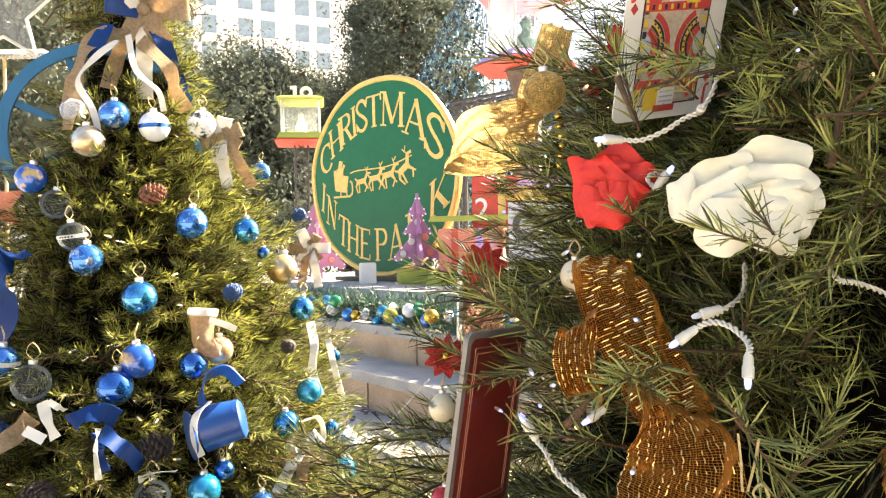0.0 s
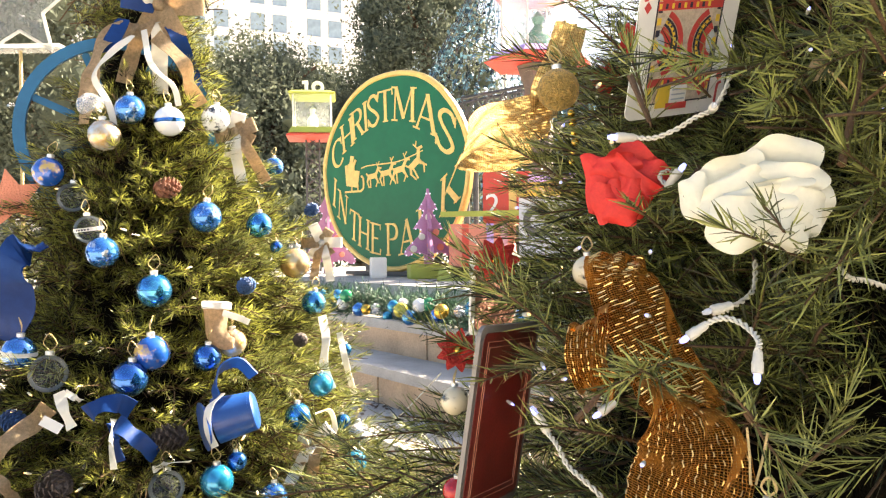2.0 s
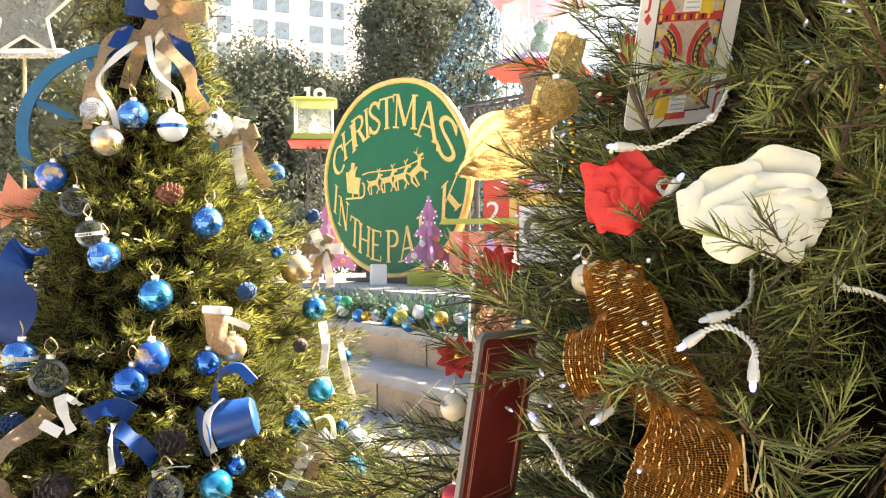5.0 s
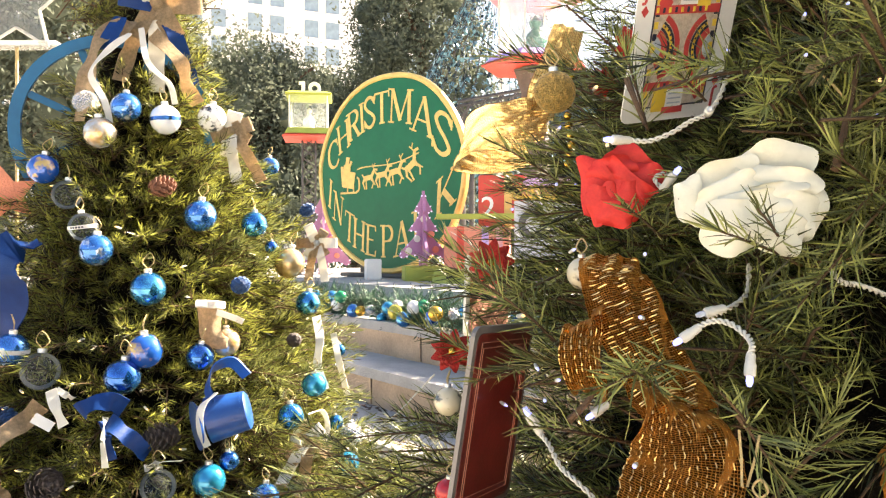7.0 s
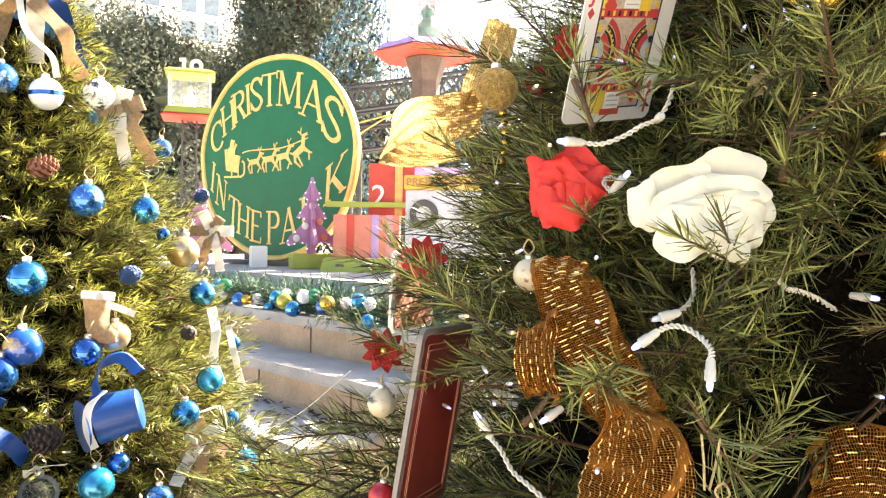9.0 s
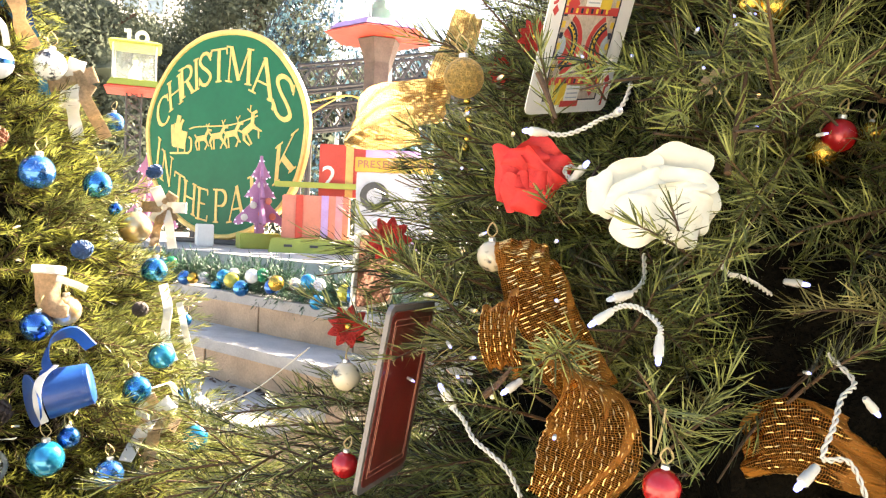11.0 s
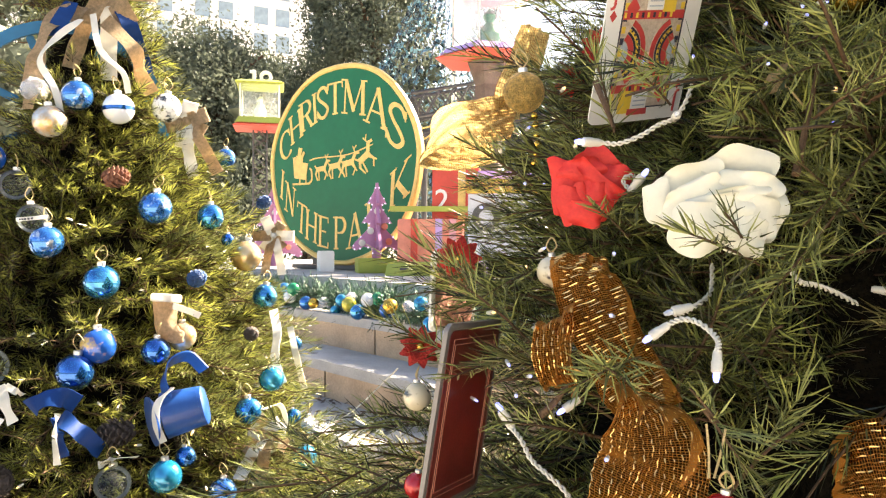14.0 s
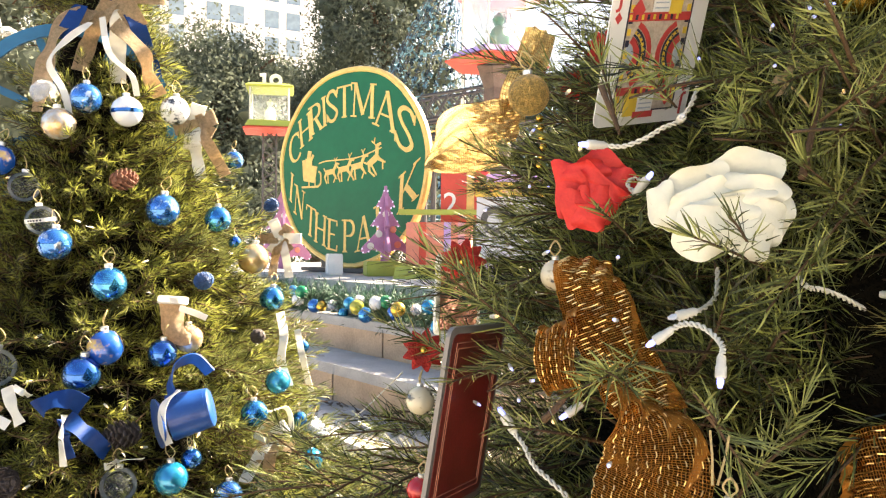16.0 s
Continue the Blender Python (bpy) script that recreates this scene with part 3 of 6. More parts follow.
BOWL = [((-0.24, -0.48), (-0.24, 0.48), T_), ((-0.24, 0.47), (0.0, 0.47), N_), ((-0.24, 0.0), (0.0, 0.0), N_)] + oval(0.0, 0.235, 0.25, 0.235, 90, -90, T_) + serifs((-0.24, -0.48), (-0.28, 0.48))
GLYPHS = {
    "I": [((0, -0.48), (0, 0.48), T_)] + serifs((0, -0.48), (0, 0.48)),
    "H": [((-0.28, -0.48), (-0.28, 0.48), T_), ((0.28, -0.48), (0.28, 0.48), T_), ((-0.28, 0), (0.28, 0), N_)] + serifs((-0.28, -0.48), (-0.28, 0.48), (0.28, -0.48), (0.28, 0.48)),
    "N": [((-0.28, -0.48), (-0.28, 0.48), N_), ((0.28, -0.48), (0.28, 0.48), N_), ((-0.28, 0.48), (0.28, -0.48), T_)] + serifs((-0.28, -0.48), (-0.34, 0.48), (0.28, 0.48)),
    "M": [((-0.38, -0.48), (-0.36, 0.48), N_), ((0.38, -0.48), (0.36, 0.48), T_), ((-0.34, 0.48), (0, -0.4), T_), ((0, -0.4), (0.34, 0.48), N_)] + serifs((-0.38, -0.48), (-0.4, 0.48), (0.38, -0.48), (0.4, 0.48)),
    "A": [((-0.32, -0.48), (0, 0.5), N_), ((0, 0.5), (0.32, -0.48), T_), ((-0.2, -0.14), (0.2, -0.14), N_)] + serifs((-0.32, -0.48), (0.32, -0.48)),
    "T": [((0, -0.48), (0, 0.48), T_), ((-0.34, 0.47), (0.34, 0.47), N_), ((-0.33, 0.47), (-0.35, 0.3), 0.05), ((0.33, 0.47), (0.35, 0.3), 0.05)] + serifs((0, -0.48)),
    "E": [((-0.2, -0.48), (-0.2, 0.48), T_), ((-0.2, 0.47), (0.26, 0.47), N_), ((-0.2, 0.02), (0.14, 0.02), N_), ((-0.2, -0.47), (0.28, -0.47), N_), ((0.26, 0.48), (0.27, 0.32), 0.05), ((0.28, -0.48), (0.3, -0.3), 0.05)] + serifs((-0.24, -0.48), (-0.24, 0.48)),
    "K": [((-0.26, -0.48), (-0.26, 0.48), T_), ((0.26, 0.48), (-0.2, -0.04), N_), ((-0.1, 0.08), (0.3, -0.48), T_)] + serifs((-0.26, -0.48), (-0.26, 0.48), (0.28, 0.48), (0.3, -0.48)),
    "P": BOWL,
    "R": BOWL + [((-0.02, 0.02), (0.28, -0.48), T_)] + serifs((0.3, -0.48)),
    "C": oval(0.05, 0, 0.38, 0.48, 48, 312, T_ * 1.1, 18) + [((0.31, 0.46), (0.32, 0.2), 0.05)],
    "S": bent([(0.24, 0.3), (0.1, 0.47), (-0.12, 0.46), (-0.24, 0.28), (-0.12, 0.09), (0.12, -0.09), (0.25, -0.28), (0.1, -0.47), (-0.12, -0.46), (-0.27, -0.28)], 0.105) + [((0.24, 0.46), (0.25, 0.22), 0.045), ((-0.27, -0.46), (-0.28, -0.2), 0.045)],
}


def strokes(name, lines, m, depth, parent, mat):
    """Flat painted strokes: each a thin bar between two points with its own width."""
    b = bmesh.new()
    for k, ((x0, y0), (x1, y1), w) in enumerate(lines):
        d = Vector((x1 - x0, y1 - y0))
        n = Vector((-d.y, d.x)).normalized() * w / 2
        e = d.normalized() * w * 0.12
        prism(b, [(x0 - e.x - n.x, y0 - e.y - n.y), (x1 + e.x - n.x, y1 + e.y - n.y), (x1 + e.x + n.x, y1 + e.y + n.y), (x0 - e.x + n.x, y0 - e.y + n.y)], depth + 0.00025 * (k % 7), m)
    return part(name, b, mat, parent, smooth=False)


def arched(ch, u, v, slope, lean, size, wide):
    """One letter of the arched lettering: strokes near upright, foot along the arc."""
    h = size * 0.72 * SIGN_R
    mm = Matrix(((1, lean, 0, u * SIGN_R), (slope, 1, 0, v * SIGN_R), (0, 0, 1, 0.001), (0, 0, 0, 1))) @ Matrix.Diagonal((h * wide * 1.32, h, 1, 1))
    strokes("letter", GLYPHS[ch], mm, 0.003, sign, M_gold)


for ch, u, v in (("C", -0.77, 0.24), ("H", -0.62, 0.42), ("R", -0.47, 0.53), ("I", -0.35, 0.585), ("S", -0.24, 0.63), ("T", -0.07, 0.66), ("M", 0.18, 0.645), ("A", 0.47, 0.52), ("S", 0.71, 0.325)):
    arched(ch, u, v, -0.9 * u, 0.22 * u, 0.45 + 0.09 * u, 0.68 + 0.12 * u)
for ch, u, v in (("I", -0.82, -0.17), ("N", -0.70, -0.33), ("T", -0.53, -0.53), ("H", -0.39, -0.61), ("E", -0.22, -0.67), ("P", 0.01, -0.68), ("A", 0.20, -0.655), ("R", 0.45, -0.53), ("K", 0.75, -0.22)):
    arched(ch, u, v, 0.9 * u, 0.06 if ch == "K" else -0.12 * u, 0.45 + 0.06 * u, 0.57 + 0.14 * u)
# the painted sleigh and team, as plain shapes
R = SIGN_R
sleigh = [((-0.62, 0.0), (-0.47, -0.03), 0.13), ((-0.61, -0.07), (-0.48, -0.09), 0.09), ((-0.64, 0.1), (-0.62, -0.1), 0.04), ((-0.56, -0.1), (-0.56, -0.17), 0.015), ((-0.47, -0.1), (-0.47, -0.17), 0.015), ((-0.66, -0.175), (-0.43, -0.175), 0.02)]
sleigh += bent([(-0.43, -0.175), (-0.39, -0.14), (-0.39, -0.05), (-0.42, -0.02)], 0.02) + [((-0.6, 0.07), (-0.53, 0.07), 0.1), ((-0.57, 0.1), (-0.55, 0.19), 0.05), ((-0.53, 0.1), (-0.5, 0.15), 0.03)]
SM = Matrix.Translation((0, 0, 0.001)) @ Matrix.Diagonal((R, R, 1, 1))
strokes("painted_sleigh", sleigh, SM, 0.003, sign, M_gold)
LEAPER = [((-0.1, 0.0), (0.07, 0.02), 0.075), ((0.05, 0.02), (0.11, 0.12), 0.045), ((0.1, 0.13), (0.17, 0.12), 0.032), ((0.1, 0.14), (0.07, 0.21), 0.014), ((0.09, 0.17), (0.13, 0.22), 0.012), ((-0.09, 0.0), (-0.12, -0.07), 0.032), ((-0.12, -0.07), (-0.08, -0.16), 0.02), ((-0.06, -0.02), (-0.05, -0.16), 0.022), ((0.06, 0.0), (0.1, -0.07), 0.03), ((0.1, -0.07), (0.06, -0.15), 0.018), ((0.05, -0.02), (0.13, -0.1), 0.02), ((-0.11, 0.02), (-0.14, 0.06), 0.02)]
for x, y, k, tilt in ((-0.25, -0.04, 0.68, 0.0), (-0.06, -0.02, 0.74, 0.0), (0.12, 0.0, 0.78, 0.05), (0.33, 0.05, 0.86, 0.5)):
    strokes("painted_figure", LEAPER, SM @ Matrix.Translation((x, y, 0)) @ Matrix.Rotation(tilt, 4, "Z") @ Matrix.Diagonal((k, k, 1, 1)), 0.003, sign, M_gold)
strokes("painted_reins", bent([(-0.42, 0.06), (-0.3, 0.08), (0.1, 0.09), (0.42, 0.17)], 0.012), SM, 0.002, sign, M_gold)
for sx in (-0.3, 0.3):
    b = bmesh.new()
    box(b, (0.05, 0.85, 0.05), (sx, -0.36, -0.065))
    part("post", b, M_steel, sign, bevel=0.004)
b = bmesh.new()
box(b, (0.9, 0.03, 0.3), (0, -0.76, -0.1))
part("foot", b, M_steel, sign, bevel=0.004)


# ---------- display on the stage ----------
def boxed(name, at, size, mat, label, category, turn=0.0, bevel=0.006, group=""):
    """A painted wooden box resting with its base at a point."""
    t = thing(name, at, label, category, group, turn=Matrix.Rotation(radians(turn), 4, "Z"))
    b = bmesh.new()
    box(b, size, (0, 0, size[2] / 2))
    part("body", b, mat, t, bevel=bevel)
    return t


def on_stage(p):
    return (p[0], p[1], STAGE_Z)


boxed("white_block", on_stage((-0.489, 5.250, 1.279)), (0.105, 0.09, 0.145), M_white, "small white painted block on the stage edge", "block", 18)


def cutout_tree(at, h, label):
    """A flat plywood tree on two crossing boards, edged with tiny lights."""
    t = thing("cutout_tree", at, label, "tree ornament", "plywood trees", turn=Matrix.Rotation(radians(12), 4, "Z"))
    half = [(0.0, 1.0), (0.06, 0.86), (0.16, 0.72), (0.10, 0.73), (0.07, 0.68), (0.13, 0.60), (0.25, 0.46), (0.16, 0.47), (0.10, 0.44), (0.17, 0.36), (0.36, 0.20), (0.40, 0.13), (0.33, 0.10), (0.22, 0.15), (0.07, 0.13), (0.07, 0.0)]
    full = [(x * h * 0.82, y * h) for x, y in half] + [(-x * h * 0.82, y * h) for x, y in half[:0:-1]]
    for turn in (0, 90):
        b = bmesh.new()
        mm = Matrix.Rotation(radians(turn), 4, "Z") @ Matrix.Rotation(radians(90), 4, "X")
        prism(b, full[::-1], 0.02, mm, -0.01 + 0.0005 * turn / 90)
        part("board", b, M_purple, t, smooth=False, bevel=0)
    k = 0
    for (x0, y0), (x1, y1) in zip(full, full[1:] + full[:1]):
        b = bmesh.new()
        bmesh.ops.create_icosphere(b, subdivisions=1, radius=0.0065, matrix=Matrix.Translation(((x0 + x1) / 2, -0.016, (y0 + y1) / 2)))
        part("tiny_light", b, M_lilaclight, t)
    for x, y in ((0.0, 0.62), (0.1, 0.42), (-0.09, 0.36), (0.16, 0.22), (-0.2, 0.2), (0.02, 0.25)):
        b = bmesh.new()
        lathe(b, [(0.0, -0.012), (0.02, -0.01), (0.024, 0), (0.02, 0.01), (0.0, 0.012)], 12, m=Matrix.Translation((x * h, -0.018, y * h)) @ Matrix.Rotation(radians(90), 4, "X"))
        part("disc", b, M_salmon if x > 0 else M_whiterib, t)
    return t


M_lilaclight = material("lilac_light", (0.85, 0.75, 1.0), 0.3, 0, 0, 10, 0, emit=0.12)
pb = on_stage((-0.134, 5.100, 1.285))
t = boxed("lime_box", pb, (0.27, 0.17, 0.10), M_lime, "lime green wooden box under a purple plywood tree", "box", 12)
b = bmesh.new()
for k in range(3):
    box(b, (0.006, 0.14, 0.012), (0.137, 0, 0.025 + k * 0.025))
part("vent", b, M_steel, t)
cutout_tree((pb[0], pb[1], STAGE_Z + 0.10), 0.51, "purple plywood cutout tree edged with tiny lights")
cutout_tree((-1.02, 6.4, STAGE_Z), 0.72, "purple plywood cutout tree behind the sign")


def tray(at, size, label, turn):
    t = thing("lime_tray", at, label, "tray", turn=Matrix.Rotation(radians(turn), 4, "Z"))
    b = bmesh.new()
    w, d, h = size
    outer = [(-w / 2, -d / 2), (w / 2, -d / 2), (w / 2, d / 2), (-w / 2, d / 2)]
    lo = [b.verts.new((x * 1.06, y * 1.15, 0)) for x, y in outer]
    hi = [b.verts.new((x, y, h)) for x, y in outer]
    b.faces.new(lo[::-1])
    b.faces.new(hi)
    for k in range(4):
        b.faces.new((lo[k], lo[(k + 1) % 4], hi[(k + 1) % 4], hi[k]))
    part("body", b, M_lime, t, bevel=0.004)
    for x in (-0.3, 0.0, 0.3):
        b = bmesh.new()
        box(b, (0.05, 0.012, 0.015), (x * w, -d / 2 * 1.075, h * 0.5))
        part("hand_slot", b, M_steel, t)
    return t


tray(on_stage((0.220, 4.750, 1.256)), (0.52, 0.22, 0.085), "low lime green tray with dark slots on the stage", -10)
sb = (0.234, 5.000, 1.328)
t = boxed("salmon_gift", (sb[0], sb[1], STAGE_Z), (0.42, 0.3, 0.36), M_salmon, "salmon painted wooden gift box", "gift box", -8)
for x, m in ((-0.1, M_redpaint), (0.06, M_lilac), (0.15, M_pink)):
    b = bmesh.new()
    box(b, (0.045, 0.01, 0.36), (x, -0.154, 0.181))
    part("stripe", b, m, t)
t = boxed("red_gift", (sb[0] + 0.17, sb[1] + 0.05, STAGE_Z + 0.36), (0.31, 0.26, 0.34), M_redpaint, "red gift box with gold ribbon on another box", "gift box", -8)
for sz, at in (((0.05, 0.27, 0.35), (0.04, 0, 0.173)), ((0.32, 0.045, 0.35), (0, 0, 0.1735))):
    b = bmesh.new()
    box(b, sz, at)
    part("ribbon", b, M_gold, t, bevel=0.002)
letter_mesh("2", 0.2, M_white, t, pose(-0.09, -0.134, 0.12, 90, 0, 0), 0.012, "numeral")
# lime plank across
pk = (0.213, 4.900, 1.712)
t = thing("lime_plank", (pk[0], pk[1], pk[2]), "lime green plank resting across the gift boxes", "plank", turn=Matrix.Rotation(radians(-10), 4, "Z"))
b = bmesh.new()
box(b, (0.52, 0.05, 0.035))
part("body", b, M_lime, t, bevel=0.004)
# sponsor board
M_yellowpaint = material("yellow_paint", (0.62, 0.40, 0.06), 0.5, spread=0.1, scale=14, bump=0.05)
M_board = material("pale_grey_board", (0.50, 0.50, 0.54), 0.5, spread=0.08, scale=20, bump=0.05)
ps = (0.637, 4.400, 1.573)
t = thing("sponsor_board", (ps[0], ps[1], STAGE_Z), "white sponsor board with yellow lettered header", "sign board", turn=Matrix.Rotation(radians(-14), 4, "Z"))
b = bmesh.new()
box(b, (0.44, 0.03, 0.40), (0, 0, 0.30))
part("panel", b, M_board, t, bevel=0.004)
b = bmesh.new()
box(b, (0.46, 0.04, 0.085), (0, -0.003, 0.545))
part("header", b, M_yellowpaint, t, bevel=0.004)
for k, ch in enumerate("PRESENTED BY"):
    if ch != " ":
        letter_mesh(ch, 0.062, M_brick, t, pose(-0.20 + k * 0.0365, -0.026, 0.545, 90, 0, 0), 0.004)
b = bmesh.new()
lathe(b, [(0.045, -0.004), (0.045, 0.004), (0.085, 0.004), (0.085, -0.004), (0.045, -0.004)], 28, m=pose(-0.11, -0.018, 0.36, 90, 0, 0))
part("emblem", b, M_steel, t)
for x in (-0.19, 0.19):
    b = bmesh.new()
    box(b, (0.035, 0.03, 0.12), (x, 0, 0.06))
    part("leg", b, M_lime, t, bevel=0.003)
t = boxed("lilac_box", (ps[0] + 0.05, ps[1] + 0.35, STAGE_Z), (0.34, 0.2, 0.66), M_lilac, "lilac painted display box behind the sponsor board", "box", -12)


# ---------- lanterns on posts ----------
def lattice(bm, a, b_, width, bays, bar):
    """Two chords with crossing bars between points a and b_, width across z or x."""
    a, b_ = Vector(a), Vector(b_)
    d = (b_ - a)
    side = (Vector((0, 0, 1)) if abs(d.normalized().z) < 0.5 else Vector((1, 0, 0))) * width / 2
    tube(bm, [a + side, b_ + side], bar, 5)
    tube(bm, [a - side, b_ - side], bar, 5)
    for k in range(bays):
        p, q = a + d * k / bays, a + d * (k + 1) / bays
        tube(bm, [p + side, q - side], bar * 0.7, 4)
        tube(bm, [p - side, q + side], bar * 0.7, 4)


def lantern(at, w, h, tray_w, mats, label, six, number, roof_h):
    """A glazed box on a tray, on a post that stands on the stage."""
    rim_m, tray_m, roof_m = mats
    t = thing("post_lantern", (at[0], at[1], STAGE_Z), label, "lantern", turn=Matrix.Rotation(radians(8), 4, "Z"))
    z0 = at[2] - STAGE_Z
    b = bmesh.new()
    if six:
        lathe(b, [(0.02, 0), (tray_w * 0.13, 0), (tray_w * 0.13, z0 - 0.25), (tray_w * 0.2, z0 - 0.06), (0.02, z0 - 0.06)], 6)
    else:
        for y in (-0.05, 0.05):
            lattice(b, (0, y, 0), (0, y, z0 - 0.03), 0.12, 14, 0.008)
    part("post", b, M_brownwood if six else M_steel, t, smooth=False)
    n = 6 if six else 4
    k = 1.0 if six else 1.414
    rot = pose(0, 0, 0, 0, 0, 0 if six else 45)
    b = bmesh.new()
    lathe(b, [(0.02, z0 - 0.06), (tray_w / 2 * k, z0 - 0.040), (tray_w / 2 * k, z0 - 0.032), (tray_w * 0.4 * k, z0), (0.02, z0)], n, m=rot)
    part("tray", b, tray_m, t, smooth=False)
    b = bmesh.new()
    lathe(b, [(0.02, z0), (tray_w * 0.46 * k, z0 - 0.01), (tray_w * 0.40 * k, z0 + 0.045), (0.02, z0 + 0.045)], n, m=rot)
    part("collar", b, rim_m, t, smooth=False)
    zg = z0 + 0.045
    for a in range(n):
        th = 2 * math.pi * a / n + (0 if six else math.pi / 4)
        th2 = 2 * math.pi * (a + 1) / n + (0 if six else math.pi / 4)
        r = w / 2 * k
        p, q = Vector((r * math.cos(th), r * math.sin(th), zg)), Vector((r * math.cos(th2), r * math.sin(th2), zg))
        b = bmesh.new()
        tube(b, [p, p + Vector((0, 0, h))], 0.008, 5)
        part("upright", b, M_whiterib, t)
        b = bmesh.new()
        mid = (p + q) / 2
        box(b, ((q - p).length * 0.94, 0.004, h * 0.96), (0, 0, 0), Matrix.Rotation(math.atan2(q.y - p.y, q.x - p.x), 4, "Z"))
        bmesh.ops.translate(b, verts=b.verts, vec=mid + Vector((0, 0, h / 2)))
        part("pane", b, M_pane_clear, t).visible_shadow = False
    b = bmesh.new()
    zr = zg + h
    lathe(b, [(0.02, zr - 0.005), (tray_w * 0.44 * k, zr - 0.005), (tray_w * 0.46 * k, zr + 0.012), (tray_w * 0.36 * k, zr + roof_h), (0.02, zr + roof_h)], n, m=rot)
    part("roof", b, roof_m, t, smooth=False)
    # small plain ornament inside
    b = bmesh.new()
    lathe(b, [(0, zg), (w * 0.14, zg), (w * 0.16, zg + h * 0.3), (w * 0.05, zg + h * 0.5), (w * 0.09, zg + h * 0.62), (0, zg + h * 0.75)], 14)
    part("ornament", b, M_green if six else M_whiterib, t)
    if number:
        for k, ch in enumerate(number):
            b = bmesh.new()
            zc, xc = zr + roof_h + 0.060, -0.055 + 0.105 * k
            if ch == "1":
                box(b, (0.032, 0.03, 0.12), (xc, 0, zc))
                box(b, (0.075, 0.03, 0.028), (xc, 0, zc - 0.05))
                box(b, (0.04, 0.028, 0.026), (xc - 0.02, 0, zc + 0.044))
            else:
                lathe(b, [(0.028, -0.015), (0.058, -0.015), (0.058, 0.015), (0.028, 0.015), (0.028, -0.015)], 20, m=Matrix.Translation((xc, 0, zc)) @ Matrix.Rotation(radians(90), 4, "X"))
            part("numeral", b, M_white, t, bevel=0)
    return t


lantern((-1.246, 7.000, 2.557), 0.34, 0.30, 0.46, (M_lime, M_redpaint, M_lime), "lime and red glazed lantern on lattice post, numeral on top", False, "10", 0.035)
lantern((0.772, 6.300, 3.056), 0.62, 0.48, 0.92, (M_lilac, M_redpaint, M_pink), "lilac and red six-sided glazed lantern on brown post", True, "", 0.10)

# trestle girders
for p, q in (((0.145, 7.600, 2.846), (1.895, 7.600, 3.166)), ((0.243, 7.800, 2.486), (2.020, 7.800, 2.784))):
    t = thing("lattice_girder", p, "dark steel lattice girder behind the stage", "girder", "girders")
    b = bmesh.new()
    dv = Vector(q) - Vector(p)
    for y in (-0.12, 0.12):
        lattice(b, (0, y, 0), dv + Vector((0, y, 0)), 0.24, 12, 0.018)
    part("frame", b, M_steel, t)
    for end in (0.03, 0.97):
        b = bmesh.new()
        ft = dv * end
        tube(b, [ft, Vector((ft.x, ft.y, -p[2] + STAGE_Z))], 0.03, 8)
        part("leg", b, M_steel, t)
# lights strung along the girder
gl, g0 = t, Vector(p)
b = bmesh.new()
for o in (0.0, -0.12):
    ends = [Vector((0.207, 7.000, 2.540)) + Vector((0, 0, o)), Vector((0.617, 7.000, 2.640)), Vector((0.935, 7.000, 2.527)) + Vector((0, 0, o))]
    tube(b, [p - g0 for p in smooth_line(ends, 10)], 0.008, 5)
part("cable", b, M_gold, gl)

# ---------- cone of light strands behind ----------
cn = thing("light_cone", (0.126, 10.500, 2.612), "tall cone of blue and silver tinsel strands on a pole", "light tree")
cn.matrix_world = Matrix.Translation((0.80, 10.5, STAGE_Z))
b = bmesh.new()
tube(b, [(0, 0, 0), (0.02, 0, 4.9)], 0.035, 8)
part("pole", b, M_whiterib, cn)
rg = np.random.default_rng(5)
b = bmesh.new()
for k in range(46):
    a = 2 * math.pi * k / 46
    tube(b, [(0.02 + 0.05 * math.cos(a), 0.05 * math.sin(a), 4.6), (2.2 * math.cos(a), 2.2 * math.sin(a), 0.3)], 0.006, 4)
part("strand_net", b, M_steel, cn)["kind"] = "stuff"
vs, qs = [], []
for k in range(9000):
    a, u = 2 * math.pi * rg.integers(0, 46) / 46, rg.random() ** 0.6
    c = np.array([2.2 * u * math.cos(a), 2.2 * u * math.sin(a), 4.6 - 4.3 * u]) + rg.normal(0, 0.02, 3)
    d1, d2 = rg.normal(0, 0.018, 3), rg.normal(0, 0.018, 3)
    vs += [c - d1, c - d2, c + d1, c + d2]
    qs.append([4 * k, 4 * k + 1, 4 * k + 2, 4 * k + 3])
from_arrays("tinsel", np.array(vs), np.array(qs), M_tinsel, cn)["kind"] = "stuff"


